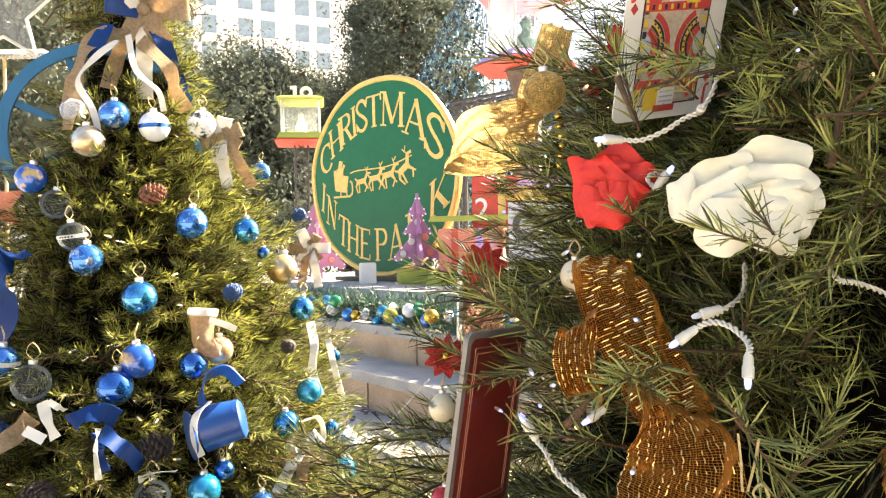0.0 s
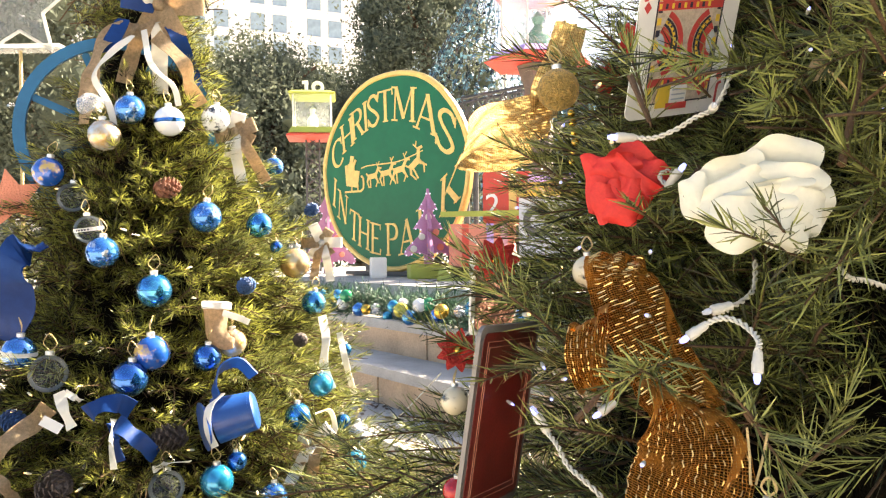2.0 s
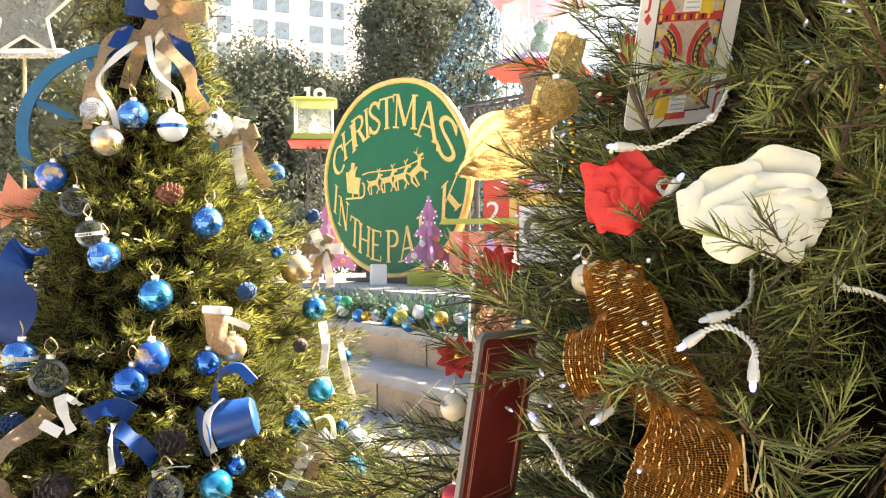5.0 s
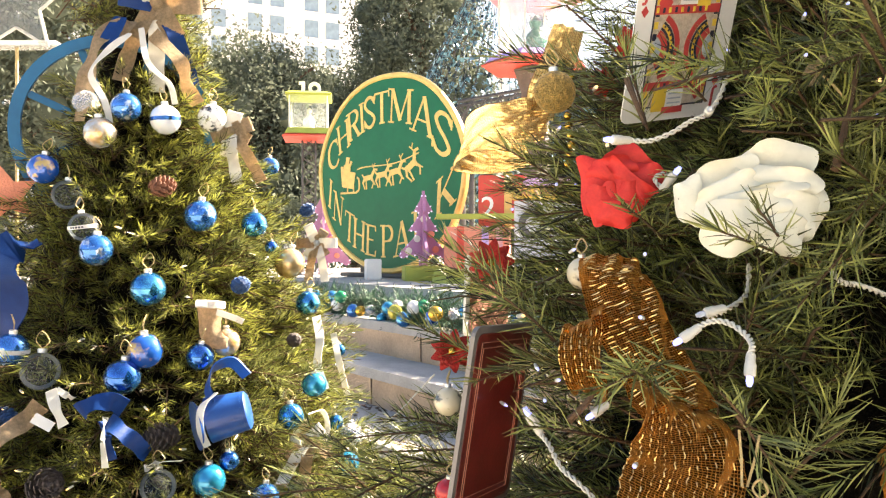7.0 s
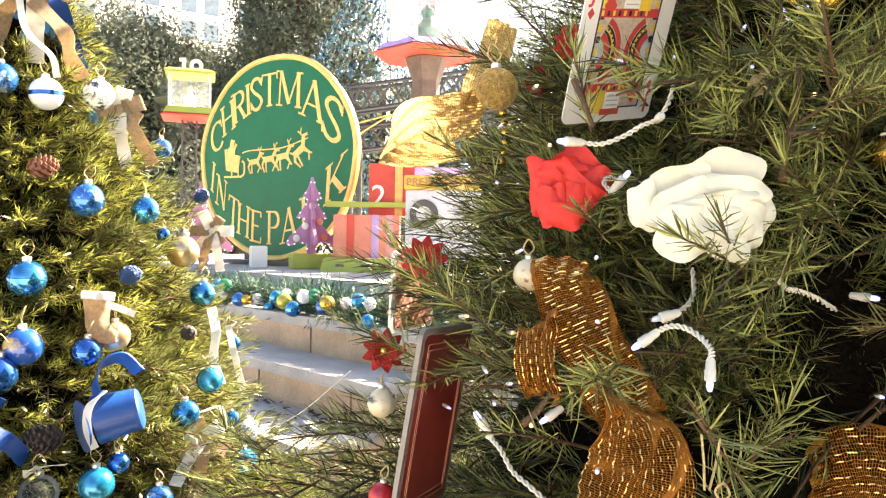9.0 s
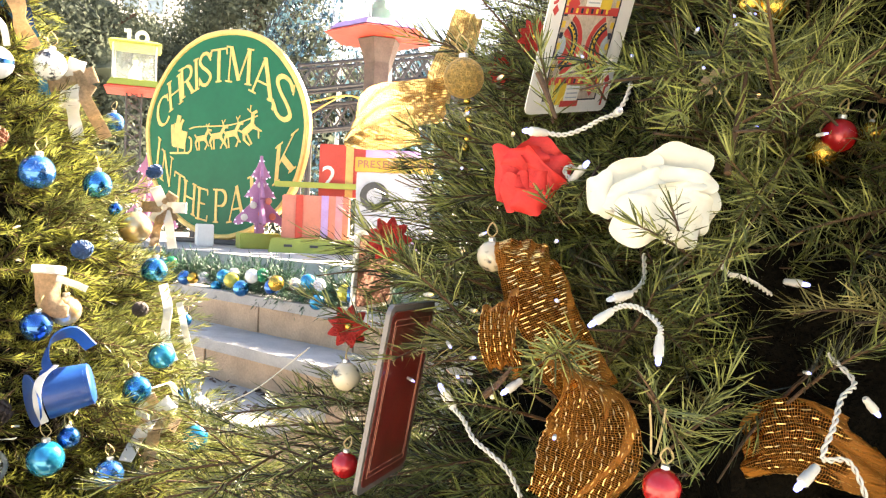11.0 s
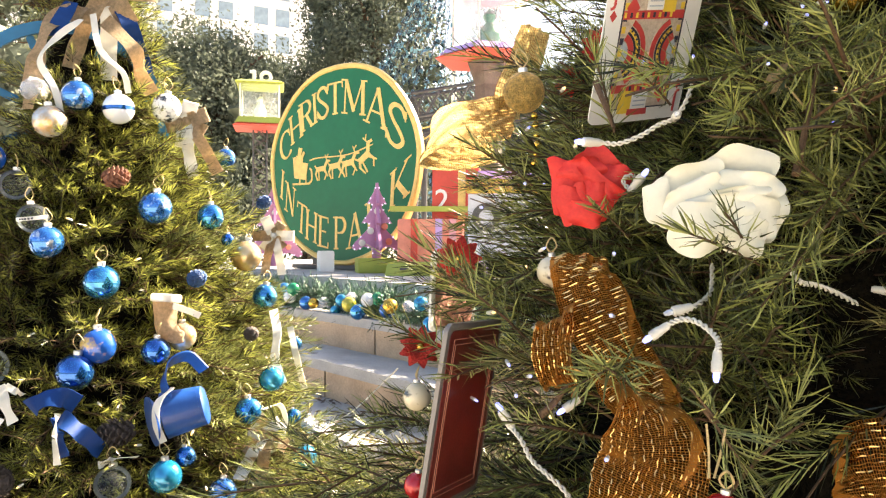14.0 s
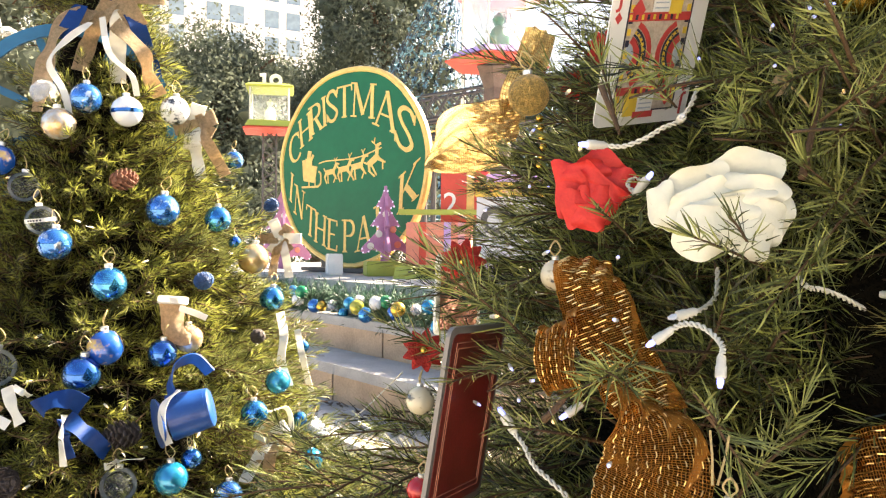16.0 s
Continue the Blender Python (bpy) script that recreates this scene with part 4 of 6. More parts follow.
# ---------- park trees and hotel behind ----------
def park_tree(at, height, crown_r, rng, label, clumps=70, leaves=150):
    t = thing("park_tree", at, label, "tree", "park trees")
    b = bmesh.new()
    tube(b, [(0, 0, 0), (0.1, 0, height * 0.3), (0, 0.1, height * 0.6), (0.1, 0, height * 0.85)], [0.3, 0.24, 0.14, 0.04], 9)
    for k in range(9):
        a, z = k * 2.4, height * (0.3 + 0.05 * k)
        tube(b, [(0.05, 0, z), (crown_r * 0.35 * math.cos(a), crown_r * 0.35 * math.sin(a), z + 0.8), (crown_r * 0.75 * math.cos(a), crown_r * 0.75 * math.sin(a), z + 1.4)], [0.12, 0.07, 0.03], 6)
    part("trunk", b, M_bark, t)
    d = rng.normal(size=(clumps, 3))
    d /= np.linalg.norm(d, axis=1)[:, None]
    c = d * rng.uniform(0.45, 1.0, clumps)[:, None] ** 0.6 * np.array([crown_r, crown_r, height * 0.36]) + np.array([0, 0, height * 0.62])
    n = clumps * leaves
    cc = np.repeat(c, leaves, 0) + rng.normal(0, crown_r * 0.135, (n, 3))
    a1 = rng.normal(size=(n, 3))
    a1 /= np.linalg.norm(a1, axis=1)[:, None]
    a2 = np.cross(a1, rng.normal(size=(n, 3)))
    a2 /= np.linalg.norm(a2, axis=1)[:, None]
    s = rng.uniform(0.035, 0.068, n)[:, None]
    v = np.stack([cc - a1 * s, cc - a2 * s * 0.5, cc + a1 * s, cc + a2 * s * 0.45], 1).reshape(-1, 3)
    from_arrays("crown", v, np.arange(n * 4).reshape(-1, 4), M_leaf, t)["kind"] = "stuff"
    b = bmesh.new()
    for q in c[::3]:
        bmesh.ops.create_icosphere(b, subdivisions=2, radius=crown_r * 0.15, matrix=Matrix.Translation(Vector(q) * 0.93 + Vector((0, 0, height * 0.04))))
    for w in b.verts:
        w.co += Vector((noise.noise(w.co * 3), noise.noise(w.co * 3 + Vector((9, 0, 0))), noise.noise(w.co * 3 + Vector((0, 9, 0))))) * 0.22
    part("crown_filler", b, M_leaf, t)["kind"] = "stuff"
    return t


rt = np.random.default_rng(21)
for x, y, h, r, nm in ((-5.2, 20, 6.9, 2.5, "grey-green park tree"), (-2.5, 21, 6.7, 2.3, "grey-green park tree"), (-0.5, 19, 9.6, 1.7, "tall dark park tree"), (2.4, 21, 5.8, 2.4, "dark park tree"), (5.6, 20, 6.5, 2.8, "park tree behind the stage"), (-8.2, 15.5, 9.6, 2.9, "dense dark park tree"), (-4.4, 17, 6.2, 2.0, "low grey-green park tree"), (9.5, 22, 10.0, 3.0, "park tree behind the stage")):
    park_tree((x, y, 0), h, r, rt, nm + " behind the plaza", 200, 230)

hedge = thing("hedge", (0, 15, 0), "dark clipped hedge closing the park", "hedge", kind="stuff")
n = 70000
cc = np.stack([rt.uniform(-16, 16, n), rt.normal(0, 0.5, n), rt.uniform(0, 1, n) ** 0.8 * (2.7 + 0.4 * np.sin(np.arange(n)))], 1)
cc[:, 2] *= 1 + 0.12 * np.sin(cc[:, 0] * 2.1)
a1 = rt.normal(size=(n, 3)) * 0.035
a2 = rt.normal(size=(n, 3)) * 0.025
from_arrays("leaves", np.stack([cc - a1, cc - a2, cc + a1, cc + a2], 1).reshape(-1, 3), np.arange(n * 4).reshape(-1, 4), M_leaf, hedge)["kind"] = "stuff"

hotel = thing("hotel_building", (-25, 88, 0), "tall white hotel with rows of blue-grey windows", "building", turn=Matrix.Rotation(radians(24), 4, "Z"))
b = bmesh.new()
box(b, (44, 16, 40), (0, 0, 20))
part("wall", b, M_facade, hotel, smooth=False)
b = bmesh.new()
box(b, (45, 17, 0.8), (0, 0, 40.4))
part("roof", b, M_facade, hotel, smooth=False)
wb = bmesh.new()
box(wb, (1.5, 0.25, 1.9), (0, 0, 0))
wm = bpy.data.meshes.new("window")
wb.to_mesh(wm)
wb.free()
wm.materials.append(M_pane)
sb_ = bmesh.new()
box(sb_, (1.8, 0.5, 0.12), (0, -0.1, -1.05))
sm_ = bpy.data.meshes.new("sill")
sb_.to_mesh(sm_)
sb_.free()
sm_.materials.append(M_facade)
for i in range(14):
    for j in range(9):
        w = new("window", wm)
        w.parent = hotel
        w.location = (-20.5 + i * 3.1 + (0.35 if i % 2 else -0.35), -8.02, 11.5 + j * 2.9)
        s_ = new("sill", sm_)
        s_.parent = w

# ---------- garland on the ledge ----------
gar = thing("garland", along(-2.16, -3.4, 1.13), "green garland with blue, green, gold and silver baubles on the ledge", "garland")
g0 = Vector(gar.matrix_world.translation)
pts = [along(-2.09 + 0.03 * math.sin(k * 1.3), -4.9 + k * 0.2, 1.13 + 0.05 + 0.015 * math.sin(k * 2.1)) for k in range(15)]
core = smooth_line(pts, 6)
b = bmesh.new()
tube(b, [p - g0 for p in core], 0.012, 6)
part("rope", b, M_bark, gar)
rg = np.random.default_rng(31)
n = 900
ci = rg.integers(0, len(core), n)
pos = np.array([list(core[i] - g0) for i in ci]) + rg.normal(0, 0.012, (n, 3))
d = rg.normal(size=(n, 3)) + np.array([0, 0, 0.3])
M_garland = material("garland_needle", (0.02, 0.07, 0.045), 0.5, spread=0.5, scale=9, bump=0, island=0.8, second=(0.06, 0.13, 0.07))
v, q = scatter([needle_spray(rg, 0.115, 40, 0.034, 0.0028)], pos, frames_along(d, np.array([[0, 0, 1.0]]), rg, 60), rg.uniform(0.8, 1.2, n), rg)
from_arrays("needles", v, q, M_garland, gar)["kind"] = "stuff"
M_greenball = material("green_bauble", (0.01, 0.25, 0.1), 0.15, 0.3, 0.1, 20, 0, coat=0.8)
M_oliveball = material("olive_bauble", (0.5, 0.45, 0.05), 0.2, 0.4, 0.1, 20, 0, coat=0.8)
cyc = [M_turq, M_silver, M_oliveball, M_azure, M_whitebauble, M_greenball, M_blue, M_goldball, M_silver, M_turq]
for k in range(34):
    p = core[int(4 + k * (len(core) - 8) / 34)] - g0 + Vector((rg.normal(0, 0.02), rg.normal(0, 0.02), rg.uniform(-0.03, 0.06))) + STEP_N * rg.uniform(0.05, 0.10)
    b = bmesh.new()
    bmesh.ops.create_uvsphere(b, u_segments=14, v_segments=10, radius=rg.uniform(0.027, 0.040), matrix=Matrix.Translation(p))
    part("bauble", b, cyc[k % 10], gar)
# leaf litter on the lower tread
lit = thing("leaf_litter", along(-1.6, -3.0, 0.80), "dark fallen leaves on a lower tread", "leaves", kind="stuff")
vs, qs = [], []
for k in range(160):
    p = along(rg.uniform(-1.73, -1.5), rg.uniform(-4.2, -2.2), 0.806 + rg.uniform(0, 0.01)) - Vector(lit.matrix_world.translation)
    a, s = rg.uniform(0, 6.28), rg.uniform(0.012, 0.03)
    u, w = Vector((math.cos(a), math.sin(a), rg.normal(0, 0.3))) * s, Vector((-math.sin(a), math.cos(a), rg.normal(0, 0.3))) * s * 0.5
    vs += [p - u, p - w, p + u, p + w]
    qs.append([4 * k + i for i in range(4)])
from_arrays("leaves", np.array([list(x) for x in vs]), np.array(qs), M_deadleaf, lit)["kind"] = "stuff"


# ---------- ornaments: shared builders ----------
def strip(bm, pts, width, across, thick=0.0012, taper=None):
    """A ribbon of some thickness along points; across: the direction of its width, one or one a point."""
    pts = [Vector(p) for p in pts]
    rows = []
    for i, p in enumerate(pts):
        d = (pts[min(i + 1, len(pts) - 1)] - pts[max(i - 1, 0)]).normalized()
        a = Vector(across[i] if isinstance(across, list) else across)
        a = (a - d * a.dot(d)).normalized()
        nrm = d.cross(a) * thick / 2
        w = a * (taper[i] if taper else width) / 2
        rows.append([bm.verts.new(p + s * w + t * nrm) for s, t in ((-1, -1), (1, -1), (1, 1), (-1, 1))])
    for r, q in zip(rows, rows[1:]):
        for k in range(4):
            bm.faces.new((r[k], r[(k + 1) % 4], q[(k + 1) % 4], q[k]))
    bm.faces.new(rows[0][::-1])
    bm.faces.new(rows[-1])


def bauble(at, r, mat, label, band=None, sink=0.4, top=None):
    """A glossy ball with a metal cap and a cord loop; at: its middle."""
    t = thing("bauble", at, label, "bauble", "baubles", turn=pose(0, 0, 0, random.uniform(-8, 8), random.uniform(-8, 8), random.uniform(0, 360)))
    b = bmesh.new()
    bmesh.ops.create_uvsphere(b, u_segments=28, v_segments=18, radius=r)
    part("shell", b, mat, t)
    b = bmesh.new()
    lathe(b, [(0, r * 0.97), (r * 0.23, r * 0.96), (r * 0.24, r * 1.16), (r * 0.19, r * 1.2), (0, r * 1.21)], 14)
    cap = part("cap", b, M_cap, t)
    b = bmesh.new()
    tube(b, smooth_line([(0, 0, r * 1.18), (r * 0.35, 0, r * 1.6), (r * 0.1, 0.2 * r, r * 2.1), (-r * 0.3, 0, r * 1.6), (0, 0, r * 1.18)], 5), 0.0008, 4)
    part("cord", b, M_cord, cap)
    if band:
        b = bmesh.new()
        lathe(b, [(r * 1.005, -r * 0.12), (r * 1.012, 0), (r * 1.0, r * 0.14)], 28)
        part("band", b, band, t)
        for k in range(5):
            b = bmesh.new()
            a = k * 0.2
            box(b, (0.001, r * 0.13, r * 0.12), (r * 1.015, 0, 0.0), Matrix.Identity(4))
            bmesh.ops.rotate(b, verts=b.verts, cent=(0, 0, 0), matrix=Matrix.Rotation(a, 3, "Z"))
            part("label_bar", b, M_ink, t)
    return t


def mini_light(at, way, mat_led, scale=1.0, group="string lights", lit=True):
    """A white socket with its small lamp; at: the socket's back, way: to the lamp."""
    at, way = Vector(at), Vector(way).normalized()
    t = thing("mini_light", at, "white plastic mini light socket with tiny lamp", "string light", group)
    t.matrix_world = Matrix.Translation(at) @ way.to_track_quat("Z", "Y").to_matrix().to_4x4()
    b = bmesh.new()
    k = scale * 0.88
    lathe(b, [(0, 0), (0.0024 * k, 0), (0.0034 * k, 0.002 * k), (0.0036 * k, 0.008 * k), (0.0042 * k, 0.009 * k), (0.0042 * k, 0.0165 * k), (0.0034 * k, 0.0175 * k), (0, 0.0175 * k)], 14)
    part("socket", b, M_wire, t)
    b = bmesh.new()
    lathe(b, [(0.0024 * k, 0.017 * k), (0.0026 * k, 0.021 * k), (0.0016 * k, 0.0245 * k), (0, 0.025 * k)], 12)
    part("lamp", b, mat_led, t)
    return t


def twisted_cable(pts, r, label, turns):
    """Two insulated wires wound round each other along a line."""
    line = smooth_line(pts, 14)
    t = thing("cable", line[0], label, "cable", "string lights")
    o = line[0]
    for side in (0, math.pi):
        b = bmesh.new()
        out = []
        for i, p in enumerate(line):
            d = (line[min(i + 1, len(line) - 1)] - line[max(i - 1, 0)]).normalized()
            u = d.orthogonal().normalized()
            u = (Vector((0, 0, 1)) - d * d.z).normalized() if abs(d.z) < 0.95 else u
            w = d.cross(u)
            a = side + 2 * math.pi * turns * i / len(line)
            out.append(p - o + (u * math.cos(a) + w * math.sin(a)) * r * 1.25)
        tube(b, out, r, 7)
        part("wire", b, M_wire, t)
    return t


def bow(at, size, mats, label, turn, tails=2, width=0.045, seed=0):
    """Loops of ribbon round a knot, with hanging tails."""
    rg = np.random.default_rng(seed)
    t = thing("ribbon_bow", at, label, "bow", "bows", turn=turn)
    for k in range(6):
        a = k * math.pi / 3 + rg.normal(0, 0.2)
        d, up = Vector((math.cos(a), math.sin(a), 0)), Vector((0, 0, 1))
        L = size * rg.uniform(0.7, 1.1)
        side = Vector((-math.sin(a), math.cos(a), 0))
        pts = smooth_line([(0, 0, 0.004), d * L * 0.5 + up * L * 0.28, d * L + up * L * 0.2, d * L * 0.95 + up * L * 0.02, d * L * 0.4 - up * L * 0.02, (0, 0, 0)], 6)
        b = bmesh.new()
        strip(b, pts, width, [side + up * 0.3 * math.sin(i * 0.5) for i in range(len(pts))])
        part("loop", b, mats[k % len(mats)], t)
    b = bmesh.new()
    bmesh.ops.create_uvsphere(b, u_segments=12, v_segments=8, radius=width * 0.33, matrix=Matrix.Translation((0, 0, size * 0.1)))
    part("knot", b, mats[0], t)
    for k in range(tails):
        x = (k - (tails - 1) / 2) * size * 0.7
        pts = smooth_line([(0, 0, 0), (x * 0.6, -size * 0.7, 0.02), (x, -size * 1.4, 0.0), (x * 1.3, -size * rg.uniform(1.9, 2.4), 0.02)], 7)
        b = bmesh.new()
        strip(b, pts, width * 0.8, [Vector((1, 0.2 * math.sin(i * 0.6), 0.5 * math.sin(i * 0.4 + k))) for i in range(len(pts))])
        part("tail", b, mats[(k + 1) % len(mats)], t)
    return t


def pine_cone(at, r, mat, label, turn):
    t = thing("pine_cone", at, label, "pine cone", "pine cones", turn=turn)
    b = bmesh.new()
    lathe(b, [(0, -r * 1.2), (r * 0.4, -r), (r * 0.55, -r * 0.2), (r * 0.35, r * 0.7), (0, r * 1.1)], 10)
    part("core", b, mat, t)
    b = bmesh.new()
    for k in range(64):
        f = k / 63
        z = -r * 1.1 + 2.1 * r * f
        rr = r * (0.35 + 0.65 * math.sin(math.pi * min(1, 0.12 + f * 0.9)) ** 0.8) * 0.95
        a = k * 2.39996
        m = Matrix.Rotation(a, 4, "Z") @ Matrix.Translation((rr * 0.72, 0, z)) @ Matrix.Rotation(radians(-35), 4, "Y")
        vs = [b.verts.new(m @ Vector(c)) for c in ((-rr * 0.3, -r * 0.1, 0), (rr * 0.25, -r * 0.2, r * 0.02), (rr * 0.38, 0, r * 0.06), (rr * 0.25, r * 0.2, r * 0.02), (-rr * 0.3, r * 0.1, 0))]
        lo = [b.verts.new(v.co - (m.to_3x3() @ Vector((0, 0, r * 0.07)))) for v in vs]
        b.faces.new(vs)
        b.faces.new(lo[::-1])
        for i in range(5):
            b.faces.new((vs[i], lo[i], lo[(i + 1) % 5], vs[(i + 1) % 5]))
    part("scale_shell", b, mat, t)["kind"] = "stuff"
    return t


# ---------- left tree's ornaments ----------
E1, E2 = "hung on the yellow-green spruce", "on the spruce"
for at, r, mat, txt, band in (
    ((-0.667, 1.582, 1.798), 0.031, M_bluewhite, "blue and silver mosaic bauble", None),
    ((-0.592, 1.604, 1.776), 0.032, M_whitebauble, "white bauble with dark printed band", M_blue),
    ((-0.520, 1.692, 1.794), 0.032, M_spotted, "white bauble with black spots", None),
    ((-0.707, 1.550, 1.739), 0.033, M_goldblue, "amber crackled glass bauble", None),
    ((-0.756, 1.593, 1.810), 0.027, M_silver, "silver glitter bauble", None),
    ((-0.816, 1.535, 1.663), 0.031, M_bluegold, "blue bauble with gold patch", None),
    ((-0.748, 1.496, 1.608), 0.029, M_clear, "clear glass bauble with grey swirl", None),
    ((-0.702, 1.468, 1.543), 0.028, M_clear, "clear glass bauble with white label", M_whiterib),
    ((-0.670, 1.453, 1.498), 0.031, M_bluewhite, "clear bauble with blue glitter band", None),
    ((-0.504, 1.563, 1.569), 0.033, M_bluewhite, "pale blue glass bauble with ribbon", None),
    ((-0.419, 1.669, 1.554), 0.029, M_azure, "glossy blue bauble", None),
    ((-0.568, 1.449, 1.423), 0.033, M_azure, "bright azure bauble with small patches", None),
    ((-0.555, 1.402, 1.309), 0.033, M_bluegold, "blue bauble with gold leaf patches", None),
    ((-0.585, 1.372, 1.266), 0.033, M_blue, "dark blue mirrored bauble", None),
    ((-0.791, 1.378, 1.315), 0.031, M_bluewhite, "blue and white bauble with white label", M_whiterib),
    ((-0.726, 1.356, 1.280), 0.034, M_clear, "clear bauble with cream ribbon", None),
    ((-0.466, 1.445, 1.293), 0.027, M_blue, "blue satin bauble", None),
    ((-0.429, 1.486, 1.316), 0.028, M_goldblue, "silver and amber bauble", None),
    ((-0.317, 1.765, 1.373), 0.029, M_azure, "azure bauble in the sun", None),
    ((-0.309, 1.528, 1.160), 0.027, M_azure, "bright blue bauble", None),
    ((-0.279, 1.626, 1.206), 0.027, M_turq, "turquoise bauble above burlap", None),
    ((-0.425, 1.365, 1.080), 0.030, M_turq, "turquoise bauble with cream cords", None),
    ((-0.501, 1.322, 1.082), 0.031, M_clear, "clear bauble with dark filling", None),
    ((-0.398, 1.398, 1.106), 0.019, M_blue, "small blue bauble", None),
    ((-0.207, 1.619, 1.039), 0.027, M_turq, "turquoise bauble near the steps", None),
    ((-0.358, 1.753, 1.467), 0.036, M_bronze, "large bronze bauble in the sun", None),
    ((-0.426, 1.853, 1.703), 0.023, M_bluewhite, "blue and white bauble", None),
    ((-0.392, 1.716, 1.504), 0.015, M_blue, "small dark blue bauble", None),
    ((-0.206, 1.692, 1.084), 0.026, M_silver, "silver glitter bauble in the sun", None),
    ((-0.237, 1.666, 1.116), 0.017, M_azure, "small azure bauble", None),
    ((-0.336, 1.423, 1.031), 0.026, M_bluewhite, "blue and silver bauble", None),
    ((-0.261, 1.889, 1.246), 0.016, M_azure, "small azure bauble", None),
):
    bauble(at, r, mat, txt + " " + E1, band)

for at, r, mat, txt in (((-0.425, 1.574, 1.424), 0.02, M_bluecone, "small blue painted pine cone"), ((-0.513, 1.363, 1.159), 0.028, M_cone, "dark open pine cone"), ((-0.683, 1.291, 1.094), 0.032, M_cone, "dark open pine cone"), ((-0.577, 1.553, 1.630), 0.024, M_browncone, "reddish brown pine cone"), ((-0.778, 1.337, 1.198), 0.022, M_bluecone, "blue painted pine cone"), ((-0.326, 1.644, 1.301), 0.017, M_cone, "small dark pine cone"), ((-0.337, 1.861, 1.596), 0.018, M_bluecone, "dark blue pine cone")):
    pine_cone(at, r, mat, txt + " " + E2, pose(0, 0, 0, random.uniform(60, 120), random.uniform(-40, 40), random.uniform(0, 360)))

# ribbons and bows
p = (-0.640, 1.680, 2.050)
bow(p, 0.085, [M_burlap, M_burlap, M_whiterib, M_satin, M_burlap], "blue, burlap and white ribbon bow atop the spruce", facing(p), 3, 0.045, 1)
for pts, mat, w in ((((-0.676, 1.655, 1.999), (-0.731, 1.625, 1.965), (-0.750, 1.599, 1.898), (-0.754, 1.582, 1.834), (-0.763, 1.577, 1.768)), M_burlap, 0.036), (((-0.678, 1.630, 1.967), (-0.712, 1.596, 1.921), (-0.738, 1.575, 1.868), (-0.706, 1.569, 1.808), (-0.685, 1.562, 1.736)), M_whiterib, 0.014), (((-0.641, 1.660, 1.975), (-0.579, 1.662, 1.913), (-0.567, 1.661, 1.863), (-0.550, 1.687, 1.825)), M_burlap, 0.032), (((-0.660, 1.644, 1.983), (-0.635, 1.618, 1.902), (-0.593, 1.631, 1.857), (-0.585, 1.643, 1.816)), M_whiterib, 0.013), (((-0.703, 1.643, 2.007), (-0.723, 1.619, 1.951), (-0.755, 1.623, 1.928)), M_satin, 0.03)):
    o = Vector(pts[0])
    t = thing("ribbon_streamer", o, "ribbon streamer trailing from the top bow", "ribbon", "streamers")
    b = bmesh.new()
    ln = [q - o for q in smooth_line(pts, 8)]
    strip(b, ln, w, [Vector((1, 0.6 * math.sin(i * 0.35), 0.3 * math.cos(i * 0.4))) for i in range(len(ln))])
    part("ribbon", b, mat, t)
p = (-0.486, 1.720, 1.770)
bow(p, 0.058, [M_burlap, M_whiterib, M_burlap], "burlap and white ribbon bow in the sun", facing(p, roll=20), 2, 0.034, 2)
p = (-0.594, 1.335, 1.196)
satin_bow = (p, facing(p, roll=5), ((((-0.045, 0.022, 0.0), (-0.02, 0.034, 0.016), (0.01, 0.03, 0.018), (0.028, 0.016, 0.006)), 0.034, M_satin, 0.3), (((0.0, 0.0, 0.004), (0.018, -0.022, 0.014), (0.045, -0.052, 0.012), (0.058, -0.072, 0.002)), 0.03, M_satin, 1.0), (((-0.004, 0.006, 0.012), (-0.012, -0.03, 0.018), (-0.012, -0.08, 0.012)), 0.013, M_whiterib, 2.2), (((-0.008, 0.0, 0.0), (-0.006, -0.035, 0.004), (-0.002, -0.07, 0.0)), 0.022, M_satin, 2.6)), "blue satin ribbon knotted with a printed white tail", "bow")
p = (-0.815, 1.420, 1.501)
t = thing("satin_drape", p, "blue satin cloth gathered and hanging", "cloth")
b = bmesh.new()
ln = smooth_line([(0.05, 0.01, 0.01), (0.0, 0, 0), (-0.02, -0.01, -0.05), (-0.02, 0.0, -0.11), (-0.03, 0.01, -0.17)], 6)
strip(b, ln, 0.08, [Vector((1, 0.5 * math.sin(i * 0.5), 0.15)) for i in range(len(ln))], 0.003, [0.02 + 0.075 * min(1, i / 8) for i in range(len(ln))])
part("cloth", b, M_satin, t)
p = (-0.275, 1.531, 1.110)
bow(p, 0.045, [M_burlap, M_whiterib], "burlap and white ribbon bow low on the tree", facing(p, roll=-20), 2, 0.03, 5)
def fold(name, at, turn, sheets, label, category):
    """Loose folded ribbon: each sheet a strip with a curled path; first point, middle, end, width, material."""
    t = thing(name, at, label, category, turn=turn)
    for pts, w, mat, sway in sheets:
        b = bmesh.new()
        ln = smooth_line(pts, 7)
        strip(b, ln, w, [Vector((0.35 + 0.3 * math.sin(i * 0.4 + sway), 1, 0.7 * math.cos(i * 0.35 + sway))) for i in range(len(ln))], 0.0014)
        part("ribbon", b, mat, t)
    return t


